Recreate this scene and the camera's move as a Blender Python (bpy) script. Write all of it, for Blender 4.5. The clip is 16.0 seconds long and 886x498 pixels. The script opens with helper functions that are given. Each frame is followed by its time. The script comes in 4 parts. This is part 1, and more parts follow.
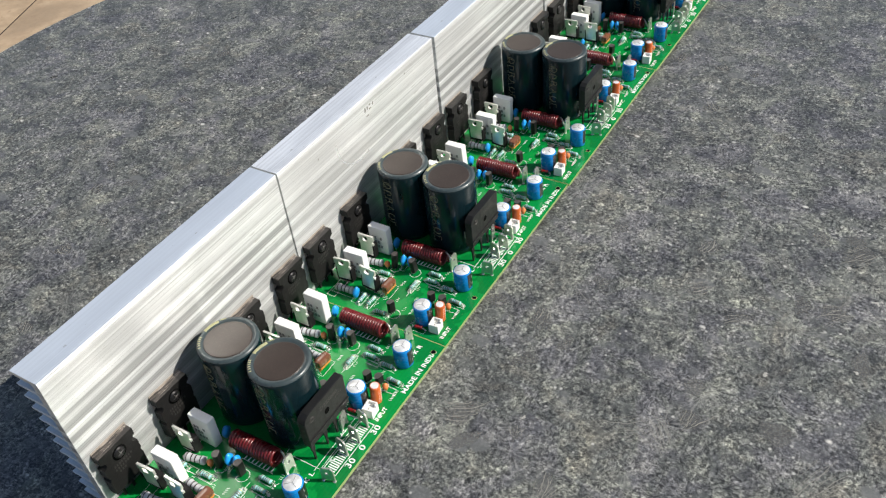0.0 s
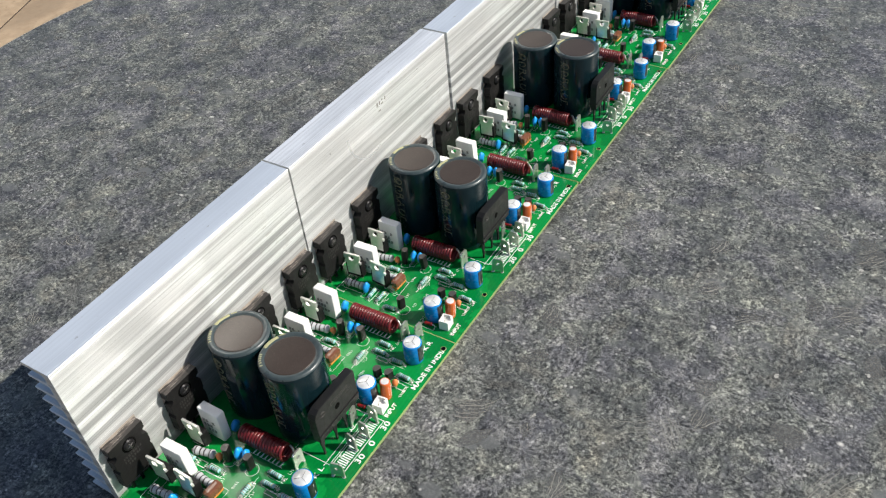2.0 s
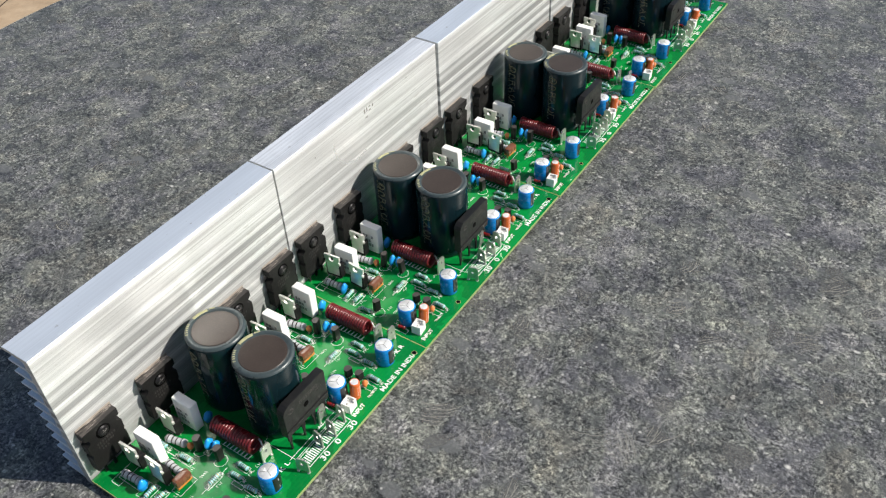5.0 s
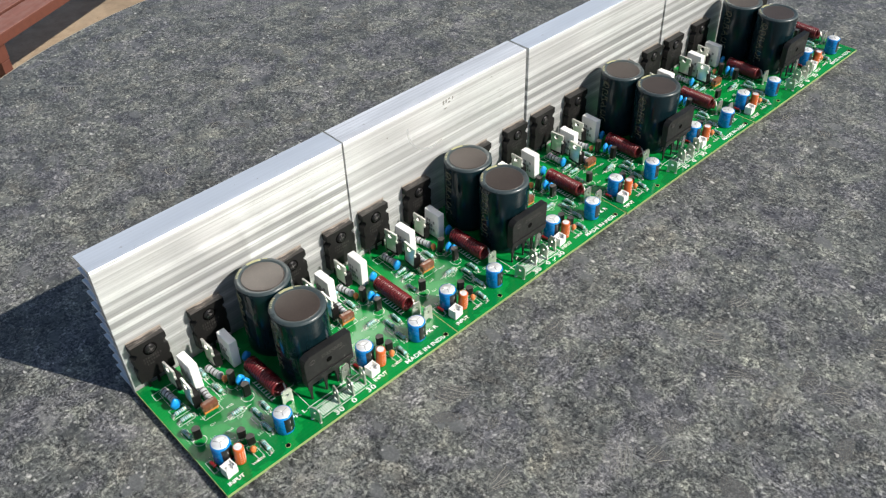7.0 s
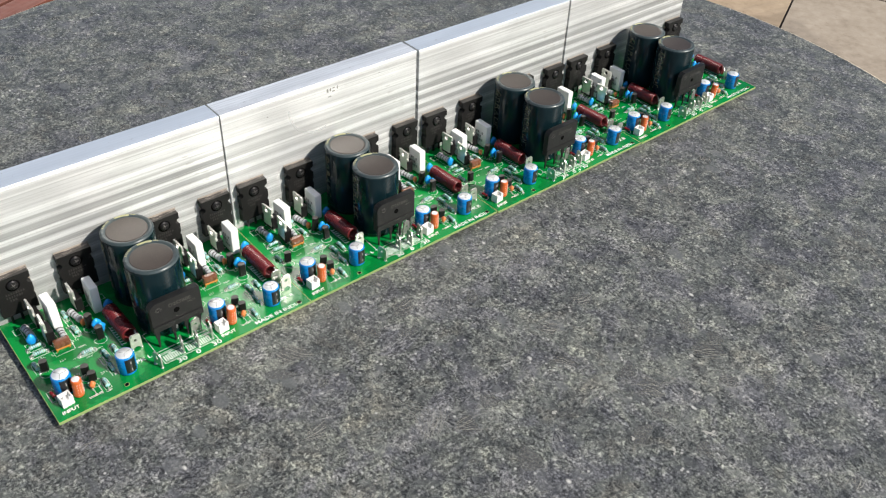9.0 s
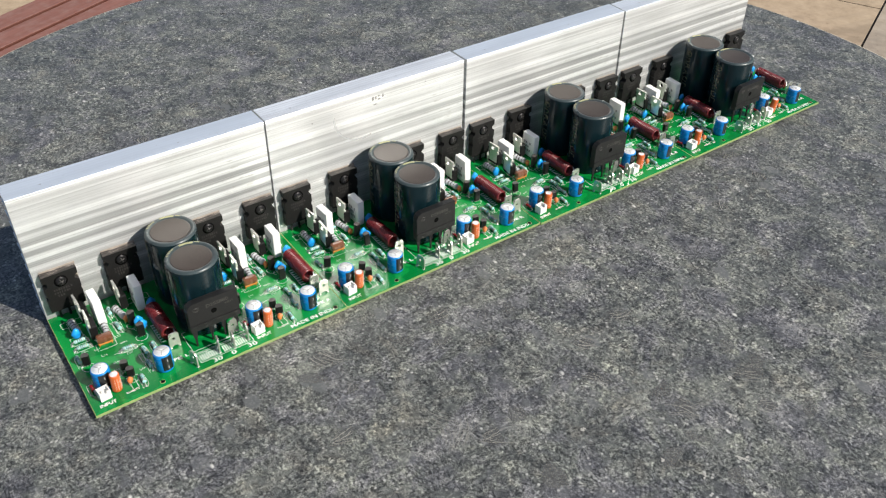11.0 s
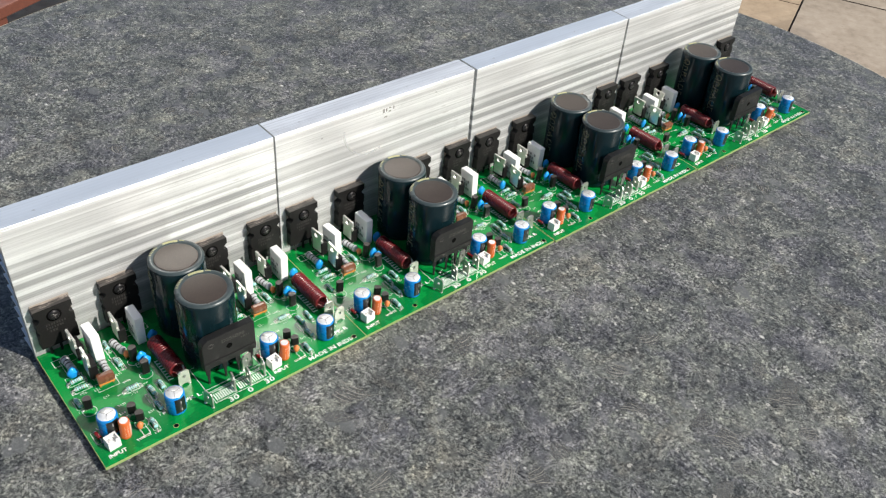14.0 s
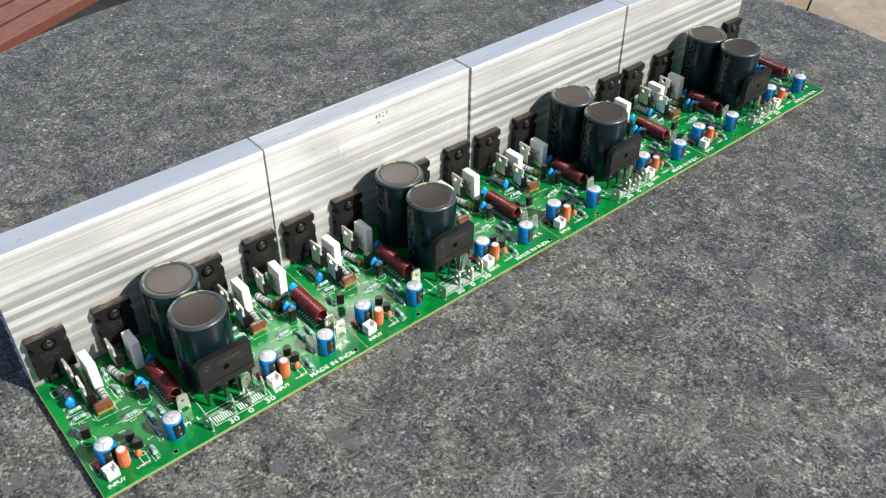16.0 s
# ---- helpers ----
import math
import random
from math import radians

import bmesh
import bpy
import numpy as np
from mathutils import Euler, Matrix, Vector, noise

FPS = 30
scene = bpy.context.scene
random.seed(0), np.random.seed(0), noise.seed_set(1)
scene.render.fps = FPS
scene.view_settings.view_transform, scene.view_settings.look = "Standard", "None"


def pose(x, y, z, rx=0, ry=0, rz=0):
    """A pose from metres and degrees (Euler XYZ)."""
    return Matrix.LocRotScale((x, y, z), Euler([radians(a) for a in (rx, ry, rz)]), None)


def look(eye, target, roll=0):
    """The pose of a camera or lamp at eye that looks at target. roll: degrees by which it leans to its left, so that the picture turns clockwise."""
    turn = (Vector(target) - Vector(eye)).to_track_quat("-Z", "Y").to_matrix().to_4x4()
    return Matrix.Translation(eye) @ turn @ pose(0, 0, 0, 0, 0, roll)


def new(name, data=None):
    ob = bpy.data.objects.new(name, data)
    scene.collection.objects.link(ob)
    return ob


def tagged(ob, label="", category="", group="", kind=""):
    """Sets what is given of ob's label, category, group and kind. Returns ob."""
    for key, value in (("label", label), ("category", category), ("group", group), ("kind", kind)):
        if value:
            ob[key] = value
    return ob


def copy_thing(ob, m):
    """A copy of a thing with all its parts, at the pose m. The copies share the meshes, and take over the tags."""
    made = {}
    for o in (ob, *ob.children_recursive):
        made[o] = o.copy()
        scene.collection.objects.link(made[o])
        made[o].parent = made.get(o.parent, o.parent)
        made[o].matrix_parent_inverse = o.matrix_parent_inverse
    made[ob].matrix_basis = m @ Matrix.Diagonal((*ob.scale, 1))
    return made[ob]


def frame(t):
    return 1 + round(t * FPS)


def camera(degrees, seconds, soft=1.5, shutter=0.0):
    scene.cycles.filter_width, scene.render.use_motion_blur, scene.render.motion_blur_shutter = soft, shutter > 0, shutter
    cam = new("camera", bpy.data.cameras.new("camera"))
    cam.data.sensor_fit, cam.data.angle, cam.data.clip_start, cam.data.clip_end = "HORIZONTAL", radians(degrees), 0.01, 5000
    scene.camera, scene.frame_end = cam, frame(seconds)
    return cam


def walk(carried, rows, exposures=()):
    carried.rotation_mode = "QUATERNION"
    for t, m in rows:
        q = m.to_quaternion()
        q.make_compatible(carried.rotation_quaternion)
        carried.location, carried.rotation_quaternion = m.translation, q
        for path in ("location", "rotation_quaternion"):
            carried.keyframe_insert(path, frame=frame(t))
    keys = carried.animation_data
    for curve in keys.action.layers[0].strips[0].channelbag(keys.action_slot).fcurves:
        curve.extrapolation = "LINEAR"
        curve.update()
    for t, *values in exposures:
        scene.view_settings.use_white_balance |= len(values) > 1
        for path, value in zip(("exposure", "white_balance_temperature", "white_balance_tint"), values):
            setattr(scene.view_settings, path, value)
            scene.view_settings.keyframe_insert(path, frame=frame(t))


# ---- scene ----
cam = camera(54.0, 16.0, soft=1.25)
# seconds, eye, (yaw, pitch, roll)
PATH = [
    (0, (0.2712, -0.0975, 0.3405), (35.12, -41.08, -6.83)),
    (0.5, (0.2679, -0.0958, 0.3407), (35.22, -41.22, -6.89)),
    (1, (0.2662, -0.0938, 0.3377), (35.10, -41.28, -6.76)),
    (1.5, (0.2643, -0.0940, 0.3384), (35.15, -41.33, -6.57)),
    (2, (0.2657, -0.0994, 0.3401), (35.20, -41.33, -6.10)),
    (2.5, (0.2672, -0.1023, 0.3389), (35.18, -41.35, -5.49)),
    (3, (0.2698, -0.1010, 0.3383), (35.11, -41.63, -5.26)),
    (3.2, (0.2711, -0.0992, 0.3362), (35.22, -41.57, -5.41)),
    (5.3, (0.2836, -0.0947, 0.3565), (35.06, -41.94, -2.45)),
    (5.5, (0.2915, -0.0890, 0.3556), (34.82, -41.64, -2.06)),
    (6, (0.3137, -0.0727, 0.3517), (35.81, -41.34, -0.53)),
    (6.5, (0.3312, -0.0518, 0.3431), (47.38, -41.09, -1.08)),
    (7, (0.3373, -0.0805, 0.3587), (47.93, -40.73, -2.02)),
    (7.5, (0.3618, -0.1389, 0.3761), (40.55, -40.10, 1.21)),
    (8, (0.3771, -0.1372, 0.3745), (46.20, -39.55, 0.98)),
    (8.5, (0.4263, -0.0647, 0.3641), (47.30, -39.05, 3.08)),
    (9, (0.4286, -0.0472, 0.3572), (48.20, -38.61, 2.89)),
    (9.5, (0.4151, -0.0567, 0.3599), (49.43, -38.23, 2.25)),
    (9.7, (0.4103, -0.0615, 0.3616), (49.80, -38.13, 2.43)),
    (11.8, (0.4537, -0.0148, 0.3495), (57.32, -38.46, 1.74)),
    (12, (0.4488, -0.0196, 0.3457), (57.30, -38.47, 2.74)),
    (12.5, (0.3839, -0.0601, 0.3537), (53.13, -38.12, 2.13)),
    (13, (0.3409, -0.1009, 0.3459), (41.79, -37.65, 6.21)),
    (13.5, (0.3506, -0.0846, 0.3534), (45.87, -38.65, 6.54)),
    (14, (0.3727, -0.0575, 0.3556), (47.14, -38.99, 5.09)),
    (14.5, (0.3810, -0.0478, 0.3538), (48.86, -38.99, 2.82)),
    (15, (0.3823, -0.0471, 0.3472), (49.71, -39.13, 2.07)),
    (15.5, (0.3813, -0.0433, 0.3501), (49.79, -39.12, 1.34)),
    (16, (0.3737, -0.0354, 0.3503), (49.70, -39.14, 0.30)),
]
walk(cam, [(t, Matrix.Translation(e) @ pose(0, 0, 0, 0, 0, a[0]) @ pose(0, 0, 0, 90 + a[1]) @ pose(0, 0, 0, 0, 0, a[2])) for t, e, a in PATH])

# ---------------------------------------------------------------- light
SUN_TO = Vector((0.69, 0.355, 0.63)).normalized()
world = bpy.data.worlds.new("sky")
scene.world = world
world.use_nodes = True
wn = world.node_tree
sky = wn.nodes.new("ShaderNodeTexSky")
sky.sky_type = 'NISHITA'
sky.sun_disc = False
sky.dust_density = 1.0
sky.sun_elevation = math.asin(SUN_TO.z)
sky.sun_rotation = math.atan2(SUN_TO.x, SUN_TO.y)
wn.nodes["Background"].inputs["Strength"].default_value = 0.084
wn.links.new(sky.outputs[0], wn.nodes["Background"].inputs["Color"])
sun = bpy.data.lights.new("sun", 'SUN')
sun.energy = 5.5
sun.angle = radians(0.55)
sun.color = (1.0, 0.955, 0.875)
sun_ob = new("sun", sun)
sun_ob.matrix_world = look(SUN_TO * 5, (0, 0, 0))
scene.view_settings.exposure = 0.105


# ---------------------------------------------------------------- materials
class Nodes:
    """A small writer of node materials."""

    def __init__(self, name):
        self.mat = bpy.data.materials.new(name)
        self.mat.use_nodes = True
        self.tree = self.mat.node_tree
        self.shader = self.tree.nodes["Principled BSDF"]
        self.coords = None

    def node(self, kind):
        return self.tree.nodes.new(kind)

    def link(self, a, b):
        self.tree.links.new(a, b)

    def at(self, scale=(1, 1, 1), rot=(0, 0, 0)):
        if self.coords is None:
            self.coords = self.node("ShaderNodeTexCoord")
        m = self.node("ShaderNodeMapping")
        m.inputs["Scale"].default_value = scale
        m.inputs["Rotation"].default_value = rot
        self.link(self.coords.outputs["Object"], m.inputs["Vector"])
        return m.outputs[0]

    def noise(self, vec, scale, detail=4.0, rough=0.55, distort=0.0):
        n = self.node("ShaderNodeTexNoise")
        n.inputs["Scale"].default_value = scale
        n.inputs["Detail"].default_value = detail
        n.inputs["Roughness"].default_value = rough
        n.inputs["Distortion"].default_value = distort
        self.link(vec, n.inputs["Vector"])
        return n.outputs["Fac"]

    def voronoi(self, vec, scale, feature='F1', out="Distance"):
        n = self.node("ShaderNodeTexVoronoi")
        n.feature = feature
        n.inputs["Scale"].default_value = scale
        self.link(vec, n.inputs["Vector"])
        return n.outputs[out]

    def ramp(self, fac, *stops, kind='LINEAR'):
        n = self.node("ShaderNodeValToRGB")
        n.color_ramp.interpolation = kind
        while len(n.color_ramp.elements) < len(stops):
            n.color_ramp.elements.new(0.5)
        for e, (p, c) in zip(n.color_ramp.elements, stops):
            e.position = p
            e.color = (*c, 1) if isinstance(c, (tuple, list)) else (c, c, c, 1)
        self.link(fac, n.inputs["Fac"])
        return n.outputs["Color"]

    def mix(self, fac, a, b, blend='MIX'):
        n = self.node("ShaderNodeMix")
        n.data_type, n.blend_type = 'RGBA', blend
        for slot, value in ((0, fac), (6, a), (7, b)):
            socket = n.inputs[slot]
            if isinstance(value, (int, float)):
                socket.default_value = value if slot == 0 else (value, value, value, 1)
            elif isinstance(value, (tuple, list)):
                socket.default_value = (*value, 1)
            else:
                self.link(value, socket)
        return n.outputs[2]

    def math(self, op, a, b):
        n = self.node("ShaderNodeMath")
        n.operation = op
        for socket, value in ((n.inputs[0], a), (n.inputs[1], b)):
            if isinstance(value, (int, float)):
                socket.default_value = value
            else:
                self.link(value, socket)
        return n.outputs[0]

    def bump(self, height, strength, distance=0.001):
        n = self.node("ShaderNodeBump")
        n.inputs["Strength"].default_value = strength
        n.inputs["Distance"].default_value = distance
        self.link(height, n.inputs["Height"])
        self.link(n.outputs[0], self.shader.inputs["Normal"])

    def set(self, **values):
        for key, value in values.items():
            s = self.shader.inputs[key.replace("_", " ")]
            if isinstance(value, bpy.types.NodeSocket):
                self.link(value, s)
            elif isinstance(value, (tuple, list)):
                s.default_value = (*value, 1) if len(s.default_value) == 4 else value
            else:
                s.default_value = value
        return self.mat


def plain(name, color, rough=0.5, metal=0.0, coat=0.0, vary=0.18, scale=400.0, bump=0.0, spec=0.5):
    """A small-part material: one colour with fine mottling and uneven gloss, different from piece to piece."""
    n = Nodes(name)
    f = n.noise(n.at(), scale, 3.0)
    info = n.node("ShaderNodeObjectInfo")
    tone = n.math('MULTIPLY_ADD', info.outputs["Random"], 0.16)
    n.tree.nodes[-1].inputs[2].default_value = 0.92
    base = n.mix(f, tuple(c * (1 - vary) for c in color), tuple(min(1, c * (1 + vary)) for c in color))
    base = n.mix(1.0, base, tone, 'MULTIPLY')
    n.set(Base_Color=base, Metallic=metal, Coat_Weight=coat, Specular_IOR_Level=spec)
    n.set(Roughness=n.ramp(n.noise(n.at(), scale * 0.35, 2.0), (0.3, max(0.02, rough - 0.08)), (0.7, min(1, rough + 0.1))))
    if bump:
        n.bump(f, bump, 0.0003)
    return n.mat


def granite_material():
    """Polished dark grey granite: charcoal and grey grains, pale needle crystals in loose tufts, faint green-beige clouds."""
    n = Nodes("grey granite")
    v = n.at()
    fine = n.noise(v, 620, 4.0, 0.70, 0.5)
    streak = n.noise(n.at((1, 1.7, 1), (0, 0, 0.6)), 285, 4.0, 0.66, 1.2)
    streak_b = n.noise(n.at((1.7, 1, 1), (0, 0, 0.35)), 265, 4.0, 0.66, 1.2)
    which = n.ramp(n.noise(v, 60, 2.0), (0.42, 0.0), (0.58, 1.0))
    grain = n.mix(0.5, fine, n.mix(which, streak, streak_b))
    base = n.ramp(grain, (0.405, (0.024, 0.024, 0.024)), (0.462, (0.069, 0.069, 0.069)), (0.514, (0.138, 0.138, 0.135)),
                  (0.570, (0.25, 0.249, 0.24)), (0.665, (0.52, 0.51, 0.485)))
    cells = n.voronoi(v, 300, 'F1', "Color")
    base = n.mix(0.7, base, n.ramp(cells, (0.15, (0.52, 0.54, 0.57)), (0.5, (1.0, 1.0, 1.0)), (0.85, (1.42, 1.41, 1.34))), 'MULTIPLY')
    patch = n.ramp(n.noise(v, 44, 4.0, 0.62, 0.7), (0.34, (0.58, 0.583, 0.605)), (0.5, (0.96, 0.956, 0.956)), (0.66, (1.46, 1.44, 1.36)))
    base = n.mix(0.9, base, patch, 'MULTIPLY')
    base = n.mix(0.8, base, n.ramp(n.noise(v, 13, 4.0, 0.6), (0.35, (0.82, 0.83, 0.85)), (0.65, (1.15, 1.145, 1.11))), 'MULTIPLY')
    # smooth patches between the grainy ones, and clouds of blue, green and brown cast
    calm = n.ramp(n.noise(v, 85, 3.0, 0.5, 0.9), (0.56, 0.0), (0.63, 0.5))
    base = n.mix(calm, base, n.mix(1.0, (0.128, 0.131, 0.130), patch, 'MULTIPLY'))
    cast = n.ramp(n.noise(n.at((1, 1, 1), (0, 0, 1.1)), 31, 4.0, 0.65, 0.8), (0.36, (0.99, 0.96, 1.06)), (0.45, (1.0, 0.99, 1.02)), (0.52, (0.99, 1.02, 0.95)), (0.57, (1.0, 1.01, 0.96)), (0.66, (1.06, 1.01, 0.90)))
    base = n.mix(0.8, base, cast, 'MULTIPLY')
    base = n.mix(1.0, base, (0.935, 0.955, 0.955), 'MULTIPLY')
    # smooth grey crystals
    cell = n.node("ShaderNodeTexVoronoi")
    cell.inputs["Scale"].default_value = 27
    n.link(n.at((1, 1.5, 1), (0, 0, 0.9)), cell.inputs["Vector"])
    blob = n.math('ADD', cell.outputs["Distance"], n.math('MULTIPLY', n.noise(v, 130, 2.0), 0.12))
    big = n.math('MULTIPLY', n.ramp(blob, (0.20, 1.0), (0.24, 0.0)), n.ramp(cell.outputs["Color"], (0.42, 0.0), (0.44, 1.0)))
    base = n.mix(n.math('MULTIPLY', big, 0.72), base, (0.130, 0.134, 0.134))
    # pale needles that radiate from scattered centres
    for scale, shift, share, rays in ((24, 0.0, 0.46, 5.0), (33, 3.7, 0.55, 4.0)):
        turned = n.at((1, 1, 1), (0, 0, 0.4 + shift))
        tuft = n.node("ShaderNodeTexVoronoi")
        tuft.inputs["Scale"].default_value = scale
        n.link(turned, tuft.inputs["Vector"])
        off = n.node("ShaderNodeVectorMath")
        off.operation = 'SUBTRACT'
        n.link(turned, off.inputs[0])
        n.link(tuft.outputs["Position"], off.inputs[1])
        xyz = n.node("ShaderNodeSeparateXYZ")
        n.link(off.outputs[0], xyz.inputs[0])
        pick = n.node("ShaderNodeSeparateColor")
        n.link(tuft.outputs["Color"], pick.inputs[0])
        fan = n.node("ShaderNodeCombineXYZ")
        n.link(n.math('MULTIPLY', n.math('ARCTAN2', xyz.outputs[0], xyz.outputs[1]), rays), fan.inputs[0])
        n.link(n.math('MULTIPLY', pick.outputs[1], 77.0), fan.inputs[1])
        n.link(n.math('MULTIPLY', tuft.outputs["Distance"], 3.0), fan.inputs[2])
        rays_f = n.ramp(n.noise(fan.outputs[0], 1.6, 3.0, 0.6, 0.5), (0.53, 0.0), (0.60, 1.0))
        reach = n.ramp(n.math('ADD', tuft.outputs["Distance"], n.math('MULTIPLY', n.noise(v, 150, 2.0), 0.2)), (0.10, 0.2), (0.18, 1.0), (0.36, 0.8), (0.48, 0.0))
        mask = n.math('MULTIPLY', n.math('MULTIPLY', rays_f, reach), n.ramp(pick.outputs[0], (share, 0.0), (share + 0.1, 1.0)))
        base = n.mix(n.math('MULTIPLY', mask, 0.36), base, (0.38, 0.375, 0.35))
    fleck = n.ramp(n.voronoi(n.at((1, 1.7, 1), (0, 0, 0.5)), 55, 'F1'), (0.05, 1.0), (0.13, 0.0))
    rare = n.ramp(n.noise(v, 90, 2.0), (0.53, 0.0), (0.59, 1.0))
    base = n.mix(n.math('MULTIPLY', n.math('MULTIPLY', fleck, rare), 0.8), base, (0.70, 0.68, 0.63))
    speck = n.math('MULTIPLY', n.ramp(n.voronoi(v, 210, 'F1'), (0.10, 1.0), (0.20, 0.0)), n.ramp(n.noise(v, 37, 3.0), (0.47, 0.0), (0.60, 1.0)))
    base = n.mix(n.math('MULTIPLY', speck, 0.8), base, (0.52, 0.51, 0.48))
    n.set(Base_Color=base, Roughness=n.ramp(grain, (0.38, 0.34), (0.65, 0.5)), Specular_IOR_Level=0.46)
    n.bump(grain, 0.12, 0.0004)
    return n.mat


# colour of the heatsink's face by height in millimetres: dull and bright streaks left by the die
# streak sheen and, below 40, the board's reflection are put into this colour
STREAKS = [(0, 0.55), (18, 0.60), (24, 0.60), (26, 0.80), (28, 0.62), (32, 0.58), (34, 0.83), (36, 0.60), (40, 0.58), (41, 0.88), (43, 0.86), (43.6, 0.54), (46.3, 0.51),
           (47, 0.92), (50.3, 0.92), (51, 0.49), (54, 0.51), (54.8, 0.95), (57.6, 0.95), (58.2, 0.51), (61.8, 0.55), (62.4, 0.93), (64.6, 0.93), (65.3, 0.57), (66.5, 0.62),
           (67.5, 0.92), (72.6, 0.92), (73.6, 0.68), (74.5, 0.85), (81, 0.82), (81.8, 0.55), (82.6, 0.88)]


def aluminium_material():
    """Extruded aluminium: die lines along y spread the highlight across them."""
    n = Nodes("extruded aluminium")
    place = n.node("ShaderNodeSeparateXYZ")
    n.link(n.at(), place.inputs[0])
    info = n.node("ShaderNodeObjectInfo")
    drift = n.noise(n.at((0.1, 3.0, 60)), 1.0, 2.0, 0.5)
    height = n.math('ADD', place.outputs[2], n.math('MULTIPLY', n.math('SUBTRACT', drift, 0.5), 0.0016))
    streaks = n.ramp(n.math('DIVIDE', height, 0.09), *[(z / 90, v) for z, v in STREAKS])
    lines = n.noise(n.at((0.2, 1.6, 1500)), 1.0, 4.0, 0.66)
    bands = n.noise(n.at((0.2, 2.4, 260)), 1.0, 3.0, 0.62)
    smear = n.noise(n.at((90, 22, 60)), 1.0, 4.0, 0.55, 0.6)
    pits = n.ramp(n.noise(n.at((1, 0.55, 1)), 620, 2.0), (0.70, 0.0), (0.76, 1.0))
    scuffs = n.math('MULTIPLY', n.ramp(n.noise(n.at((1, 0.25, 1)), 420, 3.0, 0.6), (0.58, 0.0), (0.66, 1.0)), n.ramp(n.noise(n.at(), 26, 3.0), (0.54, 0.0), (0.64, 1.0)))
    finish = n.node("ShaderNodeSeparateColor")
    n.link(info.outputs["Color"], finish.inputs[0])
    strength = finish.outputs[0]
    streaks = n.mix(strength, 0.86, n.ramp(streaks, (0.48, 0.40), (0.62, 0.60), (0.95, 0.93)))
    tone = n.mix(1.0, streaks, n.ramp(lines, (0.36, 0.70), (0.5, 0.96), (0.62, 1.06)), 'MULTIPLY')
    tone = n.mix(1.0, tone, n.ramp(bands, (0.36, 0.80), (0.5, 0.98), (0.62, 1.06)), 'MULTIPLY')
    broad = n.noise(n.at((0.2, 3.4, 120)), 1.0, 2.0, 0.5, 0.2)
    tone = n.mix(1.0, tone, n.ramp(broad, (0.40, 0.78), (0.50, 1.0), (0.60, 1.06)), 'MULTIPLY')
    tone = n.mix(1.0, tone, n.ramp(smear, (0.34, 0.90), (0.6, 1.03)), 'MULTIPLY')
    base = n.mix(1.0, tone, (0.915, 0.922, 0.912), 'MULTIPLY')
    base = n.mix(n.math('MULTIPLY', n.math('MAXIMUM', pits, scuffs), 0.35), base, (0.28, 0.26, 0.23))
    rough = n.ramp(tone, (0.45, 0.46), (0.75, 0.38), (0.95, 0.30))
    t = n.node("ShaderNodeCombineXYZ")
    t.inputs[0].default_value, t.inputs[1].default_value, t.inputs[2].default_value = 0.7071, 0.0, 0.7071
    n.set(Base_Color=base, Metallic=0.42, Roughness=rough, Anisotropic=0.6, Specular_IOR_Level=0.8)
    n.link(t.outputs[0], n.shader.inputs["Tangent"])
    n.bump(n.mix(0.5, lines, bands), 0.3, 0.0002)
    return n.mat


def board_material():
    """Glossy green solder mask: a lighter green over the copper, darker between the tracks."""
    n = Nodes("green solder mask")
    v = n.at()
    pour = n.ramp(n.noise(v, 62, 2.0, 0.4, 0.2), (0.47, 0.0), (0.49, 1.0))
    tracks = n.node("ShaderNodeTexBrick")
    tracks.offset = 0.37
    tracks.inputs["Scale"].default_value = 118
    tracks.inputs["Mortar Size"].default_value = 0.07
    n.link(n.at((1, 1, 1), (0, 0, 1.5708)), tracks.inputs["Vector"])
    copper = n.mix(0.3, pour, tracks.outputs["Fac"])
    base = n.ramp(copper, (0.2, (0.001, 0.152, 0.033)), (0.8, (0.003, 0.225, 0.046)))
    base = n.mix(n.noise(v, 28, 3.0), base, n.mix(1.0, base, (1.2, 1.12, 0.85), 'MULTIPLY'))
    dust = n.ramp(n.noise(v, 900, 2.0), (0.68, 0.0), (0.75, 0.35))
    base = n.mix(dust, base, (0.20, 0.36, 0.20))
    n.set(Base_Color=base, Roughness=n.ramp(n.noise(v, 90, 3.0), (0.3, 0.16), (0.7, 0.26)), Specular_IOR_Level=0.42)
    n.bump(n.mix(0.1, copper, n.noise(v, 300, 2.0)), 0.08, 0.0001)
    return n.mat


def worn_epoxy_material():
    """Moulded epoxy whose upper face is rubbed brown in streaks."""
    n = Nodes("worn brown epoxy")
    streak = n.noise(n.at((520, 70, 520)), 1.0, 4.0, 0.65, 0.3)
    patch = n.noise(n.at(), 90, 3.0)
    base = n.ramp(n.mix(0.4, streak, patch), (0.44, (0.022, 0.0195, 0.018)), (0.51, (0.085, 0.072, 0.064)), (0.575, (0.42, 0.365, 0.32)))
    info = n.node("ShaderNodeObjectInfo")
    wear = n.node("ShaderNodeSeparateColor")
    n.link(info.outputs["Color"], wear.inputs[0])
    base = n.mix(wear.outputs[0], (0.020, 0.019, 0.018), base)
    n.set(Base_Color=base, Roughness=0.5, Specular_IOR_Level=0.3)
    n.bump(streak, 0.3, 0.0003)
    return n.mat


